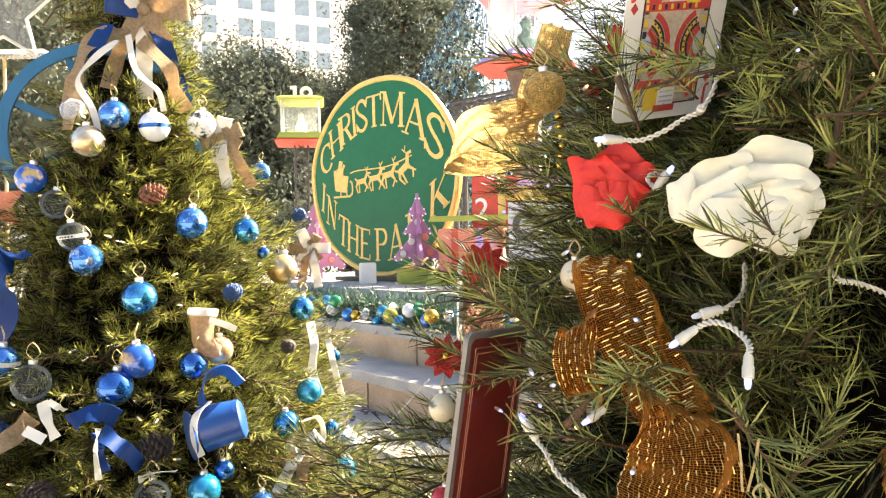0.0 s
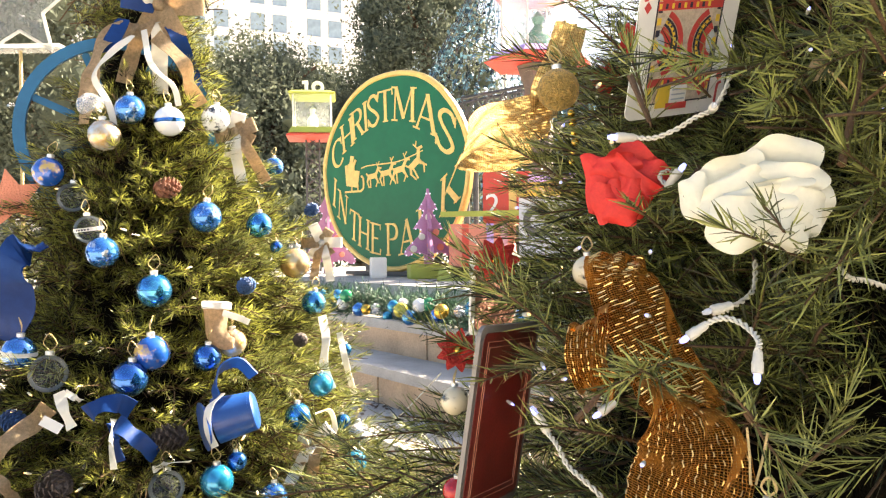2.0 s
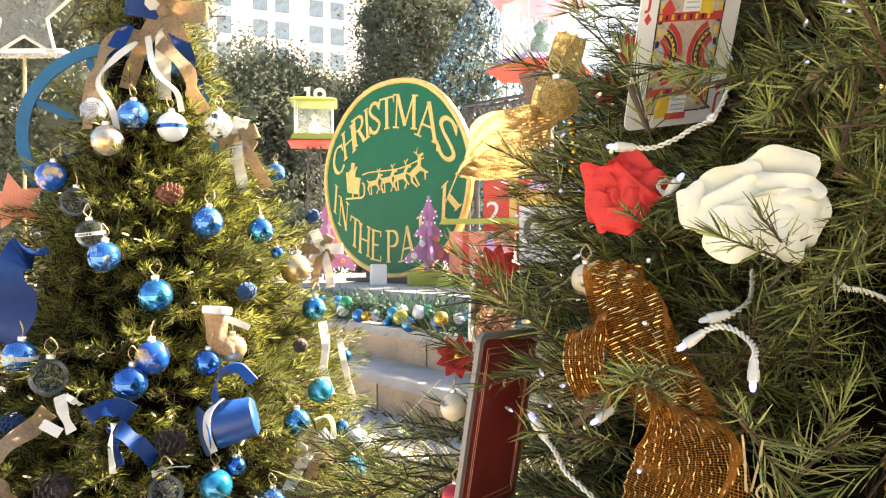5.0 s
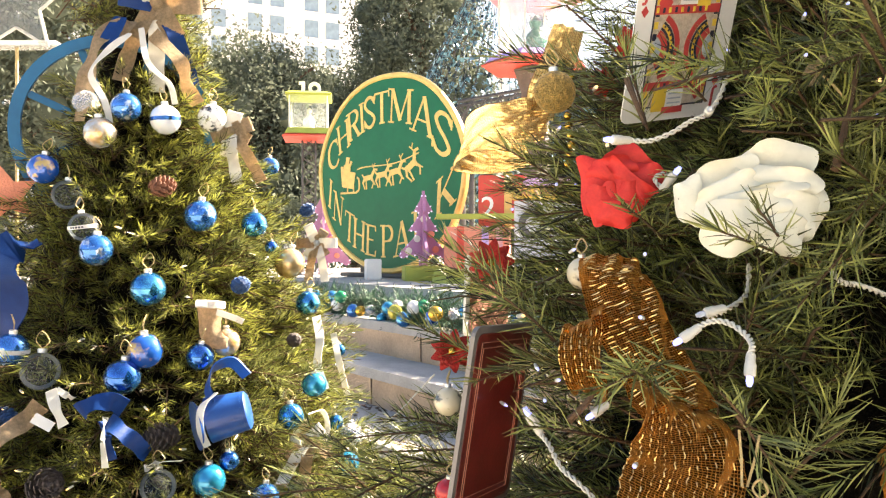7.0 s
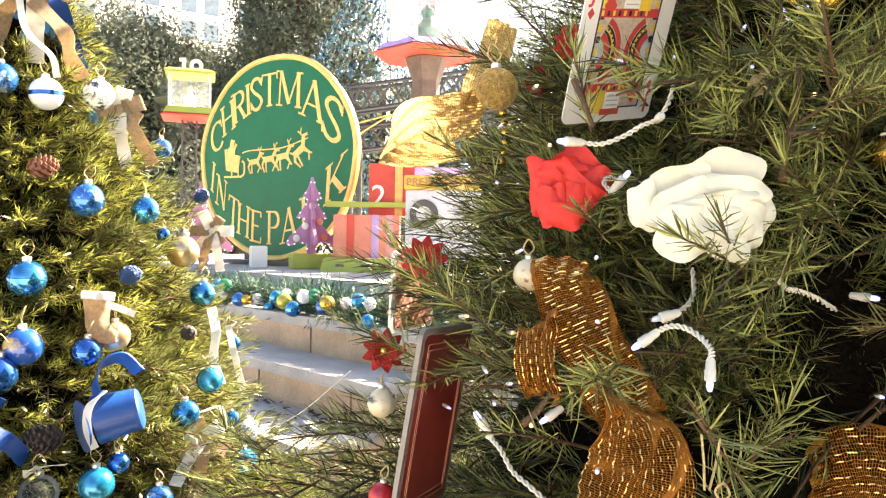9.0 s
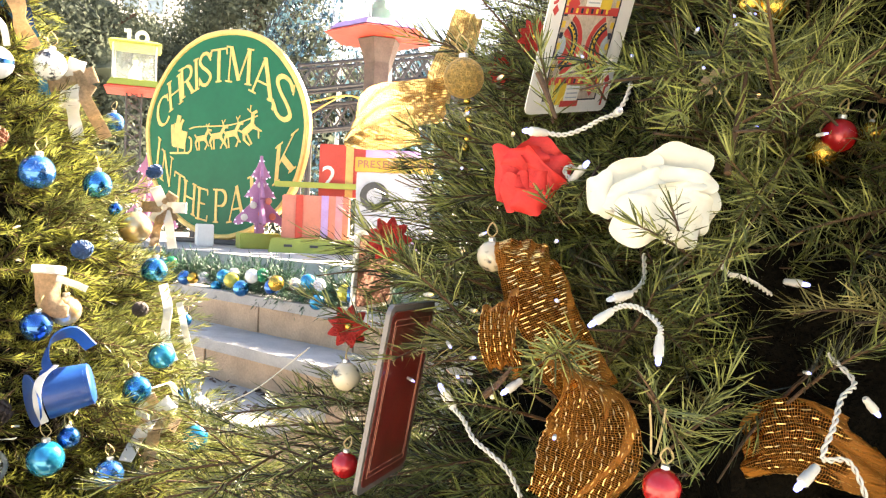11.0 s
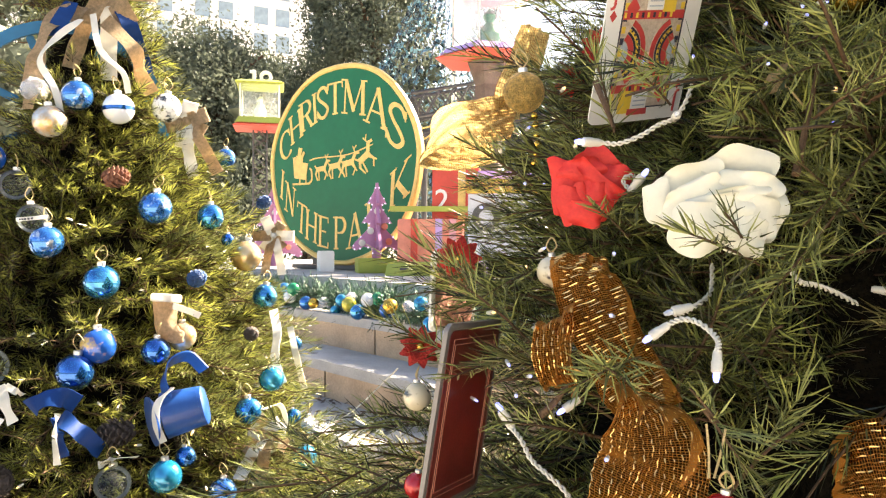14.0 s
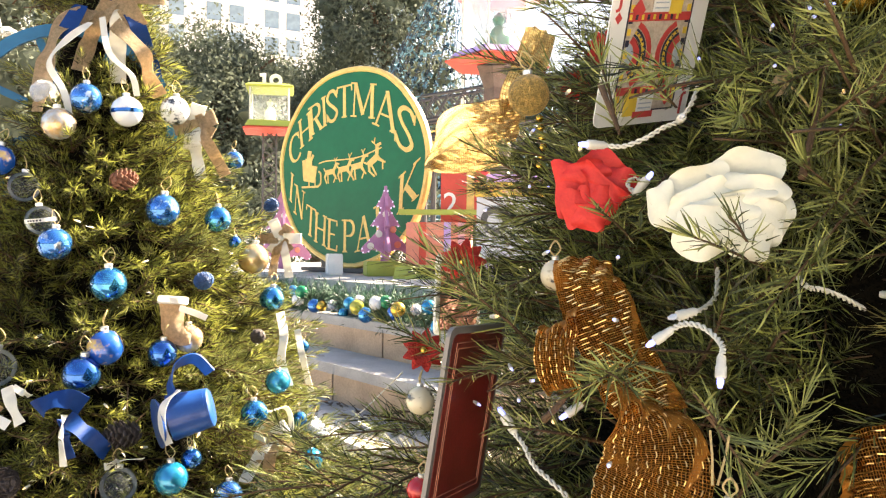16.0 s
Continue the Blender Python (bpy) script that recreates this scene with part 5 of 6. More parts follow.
fold("satin_bow", *satin_bow)
p = (-0.748, 1.312, 1.181)
fold("burlap_ribbon", p, facing(p, roll=15), ((((-0.06, -0.02, 0), (-0.02, 0.0, 0.02), (0.02, 0.012, 0.01), (0.05, 0.03, 0.02)), 0.034, M_burlap, 0.0), (((-0.07, -0.05, -0.01), (-0.05, -0.075, 0.01), (-0.045, -0.11, 0.0)), 0.028, M_burlap, 1.2)), "crumpled burlap ribbon tucked into the spruce", "ribbon")
p = (-0.314, 1.868, 1.515)
bow(p, 0.045, [M_whiterib, M_burlap], "white ribbon bow blazing in the sun", facing(p), 2, 0.026, 7)
for pts, w in ((((-0.296, 1.756, 1.343), (-0.277, 1.692, 1.298), (-0.276, 1.654, 1.246), (-0.257, 1.640, 1.193)), 0.02), (((-0.275, 1.886, 1.289), (-0.255, 1.846, 1.224), (-0.231, 1.818, 1.146)), 0.016), (((-0.696, 1.335, 1.250), (-0.683, 1.325, 1.222), (-0.663, 1.314, 1.190)), 0.02), (((-0.523, 1.317, 1.115), (-0.496, 1.323, 1.125), (-0.467, 1.346, 1.121)), 0.014), (((-0.284, 1.548, 1.158), (-0.254, 1.582, 1.159), (-0.244, 1.589, 1.119), (-0.253, 1.539, 1.085)), 0.012), (((-0.692, 1.346, 1.248), (-0.667, 1.334, 1.240), (-0.659, 1.341, 1.233)), 0.013)):
    o = Vector(pts[0])
    t = thing("ribbon_streamer", o, "curled white ribbon streamer on the spruce", "ribbon", "streamers")
    b = bmesh.new()
    ln = [q - o for q in smooth_line(pts, 8)]
    strip(b, ln, w, [Vector((1, 0.5 * math.sin(i * 0.4), 0.2)) for i in range(len(ln))])
    part("ribbon", b, M_whiterib, t)
# paper tag
p = (-0.699, 1.313, 1.197)
t = thing("paper_tag", p, "small white paper tag on a burlap bow", "tag", turn=facing(p, roll=-35))
b = bmesh.new()
box(b, (0.036, 0.018, 0.0015))
part("card", b, M_card, t)
b = bmesh.new()
tube(b, [(-0.016, 0, 0.001), (-0.03, 0.012, 0.0)], 0.0007, 4)
part("cord", b, M_cord, t)

# blue cup with curled handle and white ribbon
p = (-0.414, 1.407, 1.186)
t = thing("enamel_cup", p, "blue enamel cup with curled handle and white ribbon", "cup", turn=facing(p, roll=12))
b = bmesh.new()
lathe(b, [(0, -0.040), (0.030, -0.040), (0.036, -0.036), (0.042, 0.025), (0.043, 0.036), (0.040, 0.036), (0.037, -0.03), (0, -0.033)], 28, m=pose(0.012, 0, 0, 0, -100, 0))
part("body", b, M_felt, t)
b = bmesh.new()
lathe(b, [(0, -0.004), (0.036, -0.003), (0.045, 0.003), (0.046, 0.006), (0.036, 0.001), (0, 0)], 28, m=pose(-0.042, -0.004, 0.004, 0, -78, 0))
part("saucer", b, M_felt, t)
b = bmesh.new()
pts = smooth_line([(-0.012, 0.03, 0.012), (-0.012, 0.062, 0.016), (0.006, 0.09, 0.02), (0.038, 0.094, 0.018), (0.060, 0.062, 0.012)], 7)
strip(b, pts, 0.030, (0.3, 0.45, 0.75), 0.003)
part("handle", b, M_felt, t)
b = bmesh.new()
pts = smooth_line([(0.0, 0.045, 0.034), (-0.03, 0.025, 0.045), (-0.04, -0.01, 0.046), (-0.035, -0.045, 0.03)], 7)
strip(b, pts, 0.013, (1, 0.4, 0.1), 0.0015)
part("ribbon", b, M_whiterib, t)
# burlap boot
p = (-0.456, 1.472, 1.357)
t = thing("burlap_boot", p, "small burlap boot ornament with white trim", "boot ornament", turn=facing(p, roll=-5))
b = bmesh.new()
tube(b, smooth_line([(-0.002, 0.035, 0), (0.0, 0.0, 0), (0.004, -0.022, 0.004), (0.02, -0.036, 0.014), (0.036, -0.038, 0.02)], 5), [0.026, 0.025, 0.024, 0.023, 0.022, 0.021, 0.021, 0.021, 0.021, 0.021, 0.021, 0.020, 0.019, 0.018, 0.017, 0.016, 0.015, 0.014, 0.013, 0.012, 0.009], 14)
part("leg", b, M_burlap, t)
b = bmesh.new()
lathe(b, [(0.026, -0.008), (0.0285, -0.006), (0.0285, 0.006), (0.024, 0.008), (0.020, 0.0)], 18, m=pose(-0.002, 0.034, 0, 90, 0, 0))
part("trim", b, M_whiterib, t)
b = bmesh.new()
strip(b, smooth_line([(0.01, 0.02, 0.02), (0.04, 0.012, 0.022), (0.062, 0.004, 0.02)], 5), 0.012, (0, 1, 0.2))
part("ribbon", b, M_whiterib, t)

# blue hoop with spokes, coral star, clear star topper behind the spruce
p = (-0.747, 1.720, 1.765)
t = thing("blue_hoop", p, "blue painted wooden hoop with spokes behind the spruce", "hoop", turn=facing(p, roll=10))
b = bmesh.new()
ring = [(0.192, -0.014), (0.216, -0.014), (0.216, 0.014), (0.192, 0.014), (0.192, -0.014)]
lathe(b, ring, 64)
part("rim", b, M_hoop, t)
for a in range(0, 360, 45):
    b = bmesh.new()
    box(b, (0.17, 0.016, 0.012), (0.107, 0, 0))
    bmesh.ops.rotate(b, verts=b.verts, cent=(0, 0, 0), matrix=Matrix.Rotation(radians(a + 12), 3, "Z"))
    part("spoke", b, M_hoop, t, bevel=0.003)
b = bmesh.new()
lathe(b, [(0, -0.014), (0.028, -0.014), (0.028, 0.014), (0, 0.014)], 24)
part("hub", b, M_hoop, t)


def star_outline(r1, r2, n=5):
    return [((r1 if k % 2 == 0 else r2) * math.sin(math.pi * k / n), (r1 if k % 2 == 0 else r2) * math.cos(math.pi * k / n)) for k in range(2 * n)]


p = (-0.940, 1.620, 1.617)
t = thing("felt_star", p, "coral felt star hung at the hoop", "star", turn=facing(p, roll=12))
b = bmesh.new()
prism(b, star_outline(0.065, 0.032)[::-1], 0.012)
part("body", b, M_coral, t, bevel=0.003, smooth=False)
p = (-1.473, 2.600, 2.319)
t = thing("star_topper", (p[0], p[1], 0), "clear acrylic star topper on a slim mast", "star topper")
b = bmesh.new()
tube(b, [(0, 0, 0), (0, 0, p[2] - 0.12)], 0.006, 8)
part("mast", b, M_cord, t)
b = bmesh.new()
prism(b, star_outline(0.19, 0.085)[::-1], 0.012, Matrix.Translation((0, 0, p[2] + 0.03)) @ Matrix.Rotation(radians(90), 4, "X"))
part("star", b, M_pane_clear, t, smooth=False)
b = bmesh.new()
so = star_outline(0.19, 0.085)
for (x0, y0), (x1, y1) in zip(so, so[1:] + so[:1]):
    tube(b, [(x0, -0.006, p[2] + 0.03 + y0), (x1, -0.006, p[2] + 0.03 + y1)], 0.006, 5)
part("star_edge", b, M_whiterib, t)
b = bmesh.new()
box(b, (0.3, 0.06, 0.02), (0, 0, p[2] - 0.115))
part("base", b, M_pane_clear, t, bevel=0.003)
for k, at in enumerate(((-0.469, 1.375, 1.134), (-0.786, 1.378, 1.294), (-0.777, 1.344, 1.218), (-0.763, 1.356, 1.246), (-0.636, 1.487, 1.540), (-0.664, 1.393, 1.334), (-0.726, 1.298, 1.116), (-0.546, 1.374, 1.212), (-0.393, 1.436, 1.145), (-0.637, 1.296, 1.092), (-0.364, 1.407, 1.047), (-0.780, 1.519, 1.627), (-0.515, 1.510, 1.467))):
    mini_light(at, (random.uniform(-1, 1), -0.6, random.uniform(-0.5, 0.5)), M_warm, 0.6, "warm fairy lights")


# ---------- the near fir's ornaments ----------
def foam_petal(bm, at, half, turn, bulge, lip, square, seed, thick=0.002, n=14):
    """One soft petal: a domed sheet with an uneven outline, its upper rim rolled towards the front."""
    rg = np.random.default_rng(seed)
    p1, p2, p3 = rg.uniform(0, 6.28, 3)
    m = Matrix.Translation(at) @ Matrix.Rotation(radians(turn), 4, "Z")
    front, rear = [], []
    for j in range(n + 1):
        v = 2 * j / n - 1
        fr, rr = [], []
        for i in range(n + 1):
            u = 2 * i / n - 1
            x = u * (1 - (1 - square) * (1 - math.sqrt(1 - v * v / 2)))
            y = v * (1 - (1 - square) * (1 - math.sqrt(1 - u * u / 2)))
            r2 = x * x + y * y
            th = math.atan2(y, x)
            out = 1 + r2 * (0.07 * math.sin(3 * th + p1) + 0.055 * math.sin(5 * th + p2))
            z = bulge * (1 - r2) + lip * max(0.0, y - 0.45) ** 1.6 + half[0] * r2 * r2 * 0.13 * math.sin(4 * th + p3)
            co = Vector((x * half[0] * out, y * half[1] * out - lip * 0.5 * max(0.0, y - 0.75), z))
            edge = max(abs(u), abs(v)) ** 6
            fr.append(bm.verts.new(m @ (co + Vector((0, 0, thick * 0.5 * (1 - edge))))))
            rr.append(bm.verts.new(m @ (co - Vector((0, 0, thick * 0.5 * (1 - edge) + thick * 0.15)))))
        front.append(fr)
        rear.append(rr)
    for j in range(n):
        for i in range(n):
            bm.faces.new((front[j][i], front[j][i + 1], front[j + 1][i + 1], front[j + 1][i]))
            bm.faces.new((rear[j][i], rear[j + 1][i], rear[j + 1][i + 1], rear[j][i + 1]))
    for k in range(n):
        for a, c in (((0, k), (0, k + 1)), ((n, k + 1), (n, k)), ((k + 1, 0), (k, 0)), ((k, n), (k + 1, n))):
            bm.faces.new((front[c[0]][c[1]], front[a[0]][a[1]], rear[a[0]][a[1]], rear[c[0]][c[1]]))


def rose(at, turn, unit, mat, label, petals, seed):
    """A full rose seen from its side: petals lapped from the back to the front; sizes in units."""
    t = thing("fabric_rose", at, label, "artificial rose", "roses", turn=turn)
    for k, (x, y, z, w, h, rot, bulge, lip, square) in enumerate(petals):
        b = bmesh.new()
        foam_petal(b, (x * unit, y * unit, z * unit), (w * unit, h * unit), rot, bulge * unit * 0.7, lip * unit * 1.35, square, seed + k)
        part("petal", b, mat, t)
    b = bmesh.new()
    tube(b, [(0, 0, -28 * unit), (0, -4 * unit, -90 * unit)], 0.002, 6)
    part("stem", b, M_twig, t)
    return t


p = (0.2095, 0.512, 1.536)
rose(p, facing(p) @ Matrix.Diagonal((0.90, 1, 1, 1)), 0.00039, M_wrose, "large ivory foam rose among fir twigs", (
    (48, 42, -34, 70, 56, -14, -16, -10, 0.25), (-45, 30, -28, 64, 42, 12, -14, 10, 0.2), (-112, -8, -26, 32, 46, 14, 12, 6, 0.35), (84, -14, -22, 56, 46, -22, 14, 8, 0.15),
    (62, 20, -14, 62, 34, -6, 10, 16, 0.2), (-40, 6, -10, 72, 32, 22, 12, 22, 0.1), (24, 2, -2, 78, 22, 7, 12, 20, 0.1), (60, -32, -6, 62, 46, -12, 16, 18, 0.15), (-6, -22, 6, 74, 34, 12, 14, 24, 0.1), (-30, -52, 10, 66, 52, 8, 22, 20, 0.1), (46, -62, 4, 54, 40, -14, 18, 14, 0.15)), 40)
p = (0.1345, 0.590, 1.547)
rose(p, facing(p), 0.00044, M_rrose, "red fabric rose among fir twigs", (
    (26, 32, -24, 52, 40, -34, -10, -8, 0.75), (-30, 6, -20, 32, 54, 6, 12, 10, 0.7), (44, 0, -18, 28, 54, -30, 10, 10, 0.6), (-6, 36, -14, 44, 24, 8, 10, 20, 0.7), (26, 18, -6, 52, 16, -42, 8, 22, 0.6),
    (6, -4, -8, 14, 34, -24, 8, 14, 0.4), (-8, -14, -2, 16, 30, 14, 8, 14, 0.4), (20, -16, -2, 18, 34, -12, 8, 14, 0.4), (-24, -26, 2, 26, 36, 20, 10, 14, 0.5), (2, -42, 6, 36, 26, -6, 12, 14, 0.4)), 70)

# light strings
mini_light((0.144, 0.575, 1.583), Vector((0.122, 0.570, 1.583)) - Vector((0.144, 0.575, 1.583)), M_led, 1.05)
twisted_cable([(0.144, 0.575, 1.583), (0.157, 0.570, 1.582), (0.173, 0.568, 1.588), (0.186, 0.566, 1.596), (0.199, 0.566, 1.602), (0.210, 0.570, 1.616), (0.222, 0.585, 1.637)], 0.00095, "white twisted light cable on the fir", 9)
mini_light((0.199, 0.567, 1.601), (-0.2, -1, 0.1), M_ledoff, 0.9)
mini_light((0.169, 0.580, 1.546), Vector((0.176, 0.575, 1.556)) - Vector((0.169, 0.580, 1.546)), M_led, 1.0)
twisted_cable([(0.169, 0.580, 1.546), (0.165, 0.585, 1.554), (0.172, 0.590, 1.559), (0.185, 0.600, 1.555)], 0.0009, "white twisted light cable behind a rose", 4)
mini_light((0.166, 0.485, 1.450), Vector((0.154, 0.488, 1.441)) - Vector((0.166, 0.485, 1.450)), M_led, 0.95)
twisted_cable([(0.165, 0.485, 1.450), (0.172, 0.480, 1.454), (0.181, 0.475, 1.453), (0.187, 0.465, 1.447), (0.187, 0.455, 1.442), (0.184, 0.450, 1.437)], 0.00095, "white twisted light cable on the fir", 7)
mini_light((0.185, 0.452, 1.438), Vector((0.182, 0.447, 1.416)) - Vector((0.185, 0.452, 1.438)), M_led, 0.95)
twisted_cable([(0.228, 0.560, 1.488), (0.218, 0.540, 1.468), (0.196, 0.520, 1.458), (0.177, 0.500, 1.455)], 0.00095, "white twisted light cable among the twigs", 6)
mini_light((0.188, 0.500, 1.461), Vector((0.173, 0.500, 1.457)) - Vector((0.188, 0.500, 1.461)), M_ledoff, 0.95)
mini_light((0.073, 0.560, 1.362), Vector((0.063, 0.565, 1.378)) - Vector((0.073, 0.560, 1.362)), M_led, 1.05)
twisted_cable([(0.072, 0.560, 1.363), (0.078, 0.550, 1.356), (0.084, 0.540, 1.344), (0.094, 0.530, 1.336), (0.106, 0.520, 1.325), (0.113, 0.510, 1.309)], 0.00095, "white twisted light cable hanging on the fir", 8)
mini_light((0.117, 0.530, 1.391), Vector((0.108, 0.530, 1.385)) - Vector((0.117, 0.530, 1.391)), M_led, 0.9)
twisted_cable([(0.324, 0.460, 1.424), (0.330, 0.440, 1.408), (0.312, 0.430, 1.399), (0.298, 0.420, 1.382), (0.287, 0.415, 1.363), (0.307, 0.415, 1.360), (0.317, 0.410, 1.339), (0.324, 0.410, 1.312)], 0.00095, "white twisted light cable low on the fir", 12)
mini_light((0.283, 0.415, 1.358), Vector((0.257, 0.410, 1.338)) - Vector((0.283, 0.415, 1.358)), M_led, 1.1)
mini_light((0.349, 0.450, 1.394), Vector((0.362, 0.450, 1.381)) - Vector((0.349, 0.450, 1.394)), M_led, 0.9)
twisted_cable([(0.258, 0.500, 1.486), (0.263, 0.495, 1.478), (0.276, 0.500, 1.476), (0.297, 0.510, 1.470), (0.319, 0.520, 1.461)], 0.00095, "white twisted light cable among the twigs", 8)
mini_light((0.330, 0.520, 1.472), (0.8, -0.6, -0.1), M_led, 0.9)
for at in ((0.048, 0.630, 1.372), (0.150, 0.560, 1.495), (0.104, 0.620, 1.497), (0.228, 0.600, 1.656), (0.193, 0.640, 1.664), (0.106, 0.700, 1.610), (0.106, 0.700, 1.561), (0.065, 0.720, 1.538), (0.121, 0.470, 1.366), (0.313, 0.470, 1.409), (0.314, 0.550, 1.598), (0.287, 0.600, 1.683), (0.121, 0.680, 1.557), (0.139, 0.520, 1.452), (0.296, 0.560, 1.690), (0.303, 0.565, 1.684), (0.309, 0.560, 1.692), (0.262, 0.545, 1.640), (0.352, 0.520, 1.590), (0.084, 0.560, 1.402), (0.078, 0.575, 1.386), (0.072, 0.590, 1.410)):
    mini_light(at, (random.uniform(-0.6, 0.6), -0.8, random.uniform(-0.4, 0.4)), M_led, 0.42)
for at in ((0.324, 0.560, 1.623), (0.149, 0.680, 1.592), (0.104, 0.560, 1.372), (0.099, 0.620, 1.432), (0.100, 0.660, 1.481), (0.064, 0.650, 1.442), (0.144, 0.720, 1.652), (0.126, 0.740, 1.642)):
    mini_light(at, (random.uniform(-0.6, 0.6), -0.8, 0.1), M_warm, 0.55, "warm fairy lights")


# gold mesh ribbon
def mesh_ribbon(center, across, widths, label, threads=30, seg=18, cup=0.25, shine="long", ground=None):
    """Open-weave ribbon: lengthwise tinsel threads, cross threads and a sheer ground."""
    line = smooth_line(center, seg)
    n = len(line)
    m = len(center)
    o = line[0]
    t = thing("mesh_ribbon", o, label, "ribbon", "gold ribbons")

    def value(lst, i):
        f = min(i / (n - 1) * (m - 1), m - 1.0001)
        k = int(f)
        return lst[k] + (lst[k + 1] - lst[k]) * (f - k)

    acr = [Vector(a) for a in across]

    def at(i, u):
        d = (line[min(i + 1, n - 1)] - line[max(i - 1, 0)]).normalized()
        a = value(acr, i)
        a = (a - d * a.dot(d)).normalized()
        nrm = d.cross(a)
        w = value(widths, i)
        return line[i] - o + a * u * w / 2 + nrm * (cup * w * (0.25 - u * u * 0.5) + 0.0022 * math.sin(u * 9 + i * 3.5 / seg))

    rg = np.random.default_rng(n + threads)
    weave, foil = ([], []), ([], [])

    def thread(pts, half, sidew, to):
        v, q = to
        base = len(v)
        for k, (p, s) in enumerate(zip(pts, sidew)):
            if to is foil:
                d = (pts[min(k + 1, len(pts) - 1)] - pts[max(k - 1, 0)]).normalized()
                s = Matrix.Rotation(rg.normal(0, 0.6), 3, d) @ s
            v.append(list(p - s * half))
            v.append(list(p + s * half))
        ph = rg.uniform(0, 6.28)
        for k in range(len(pts) - 1):
            if to is foil and math.sin(k * 1.7 + ph) + rg.normal(0, 0.6) < -0.25:
                continue
            q.append([base + 2 * k, base + 2 * k + 1, base + 2 * k + 3, base + 2 * k + 2])

    lift = Vector((0, -0.0007, 0))
    for j in range(threads):
        u = -1 + 2 * j / (threads - 1)
        pts = [at(i, u + 0.012 * math.sin(i * 1.1 + j)) for i in range(n)]
        sd = [(at(i, u + 0.03) - at(i, u - 0.03)).normalized() for i in range(n)]
        thread(pts, 0.00026, sd, weave)
        if shine == "long" and j % 2 == 0:
            thread([p_ + lift for p_ in pts], 0.0005, sd, foil)
    i, k_ = 0.0, 0
    while i < n - 1.01:
        k, f = int(i), i - int(i)
        pts = [at(k, u) * (1 - f) + at(k + 1, u) * f for u in np.linspace(-1, 1, 19)]
        d = (at(k + 1, 0) - at(k, 0)).normalized()
        thread(pts, 0.00026, [d] * 19, weave)
        if shine == "cross" and k_ % 2 == 0:
            thread([p_ + lift for p_ in pts[1:-1]], 0.0005, [d] * 17, foil)
        i += 1.0
        k_ += 1
    from_arrays("weave", np.array(weave[0]), np.array(weave[1]), M_goldthread, t)["kind"] = "stuff"
    from_arrays("tinsel_threads", np.array(foil[0]), np.array(foil[1]), M_glint, t, "glittering gold foil threads")["kind"] = "stuff"
    sv, sq = [], []
    us = np.linspace(-1, 1, 13)
    for i in range(n):
        for u in us:
            sv.append(list(at(i, u) + Vector((0, 0.0006, 0))))
    for i in range(n - 1):
        for k in range(12):
            sq.append([i * 13 + k, i * 13 + k + 1, i * 13 + 14 + k, i * 13 + 13 + k])
    from_arrays("sheer", np.array(sv), np.array(sq), ground or M_sheer, t)
    return t


X, XZ = (1, 0.1, 0), (1, 0, 0.35)
mesh_ribbon([(0.127, 0.570, 1.494), (0.127, 0.560, 1.479), (0.135, 0.550, 1.455), (0.146, 0.540, 1.427), (0.158, 0.525, 1.402), (0.163, 0.510, 1.387)], [X, (1, 0.1, 0.1), XZ, (1, 0.1, 0.3), (0.9, 0.3, 0.5), (0.8, 0.5, 0.6)], [0.045, 0.05, 0.055, 0.05, 0.055, 0.05], "gold mesh ribbon draped down the fir", shine="cross")
mesh_ribbon([(0.138, 0.530, 1.402), (0.150, 0.505, 1.397), (0.158, 0.492, 1.381), (0.159, 0.485, 1.358), (0.150, 0.480, 1.336), (0.137, 0.480, 1.310)], [(0.6, 0.6, -0.5), (0.9, 0.3, -0.55), (1, 0.1, -0.25), X, (1, 0.1, 0.2), (1, 0.1, 0.3)], [0.022, 0.050, 0.072, 0.08, 0.078, 0.07], "gold mesh ribbon bulging low on the fir", 30)
mesh_ribbon([(0.122, 0.560, 1.450), (0.102, 0.540, 1.444), (0.097, 0.530, 1.425), (0.103, 0.535, 1.404), (0.120, 0.550, 1.397)], [(0.3, 0.3, 1), (1, 0.3, 0.5), X, XZ, (0.3, 0.4, -1)], [0.02, 0.028, 0.03, 0.026, 0.02], "gold mesh ribbon loop on the fir", 18)
mesh_ribbon([(0.308, 0.540, 1.326), (0.317, 0.510, 1.348), (0.345, 0.500, 1.351), (0.388, 0.500, 1.336), (0.447, 0.520, 1.314)], [(0, 0.3, 1)] * 5, [0.04, 0.055, 0.06, 0.06, 0.05], "gold mesh ribbon low among the twigs", 22)


# playing cards
def card(at, m, w, h, label):
    t = thing("playing_card", at, label, "playing card", "giant cards", turn=m)
    out = []
    r = 0.008
    for cx, cy, a0 in ((w / 2 - r, h / 2 - r, 0), (-w / 2 + r, h / 2 - r, 90), (-w / 2 + r, -h / 2 + r, 180), (w / 2 - r, -h / 2 + r, 270)):
        out += [(cx + r * math.cos(radians(a0 + k * 22.5)), cy + r * math.sin(radians(a0 + k * 22.5))) for k in range(5)]
    return t, out


def flat(t, name, outline, mat, z, m=None, thick=0.0006):
    b = bmesh.new()
    prism(b, outline, thick, m, z)
    return part(name, b, mat, t, smooth=False)


def rect(x0, y0, x1, y1):
    return [(x0, y0), (x1, y0), (x1, y1), (x0, y1)]


def arc_band(cx, cy, r0, r1, a0, a1, n=10):
    aa = [radians(a0 + (a1 - a0) * k / n) for k in range(n + 1)]
    return [(cx + r1 * math.cos(a), cy + r1 * math.sin(a)) for a in aa] + [(cx + r0 * math.cos(a), cy + r0 * math.sin(a)) for a in aa[::-1]]


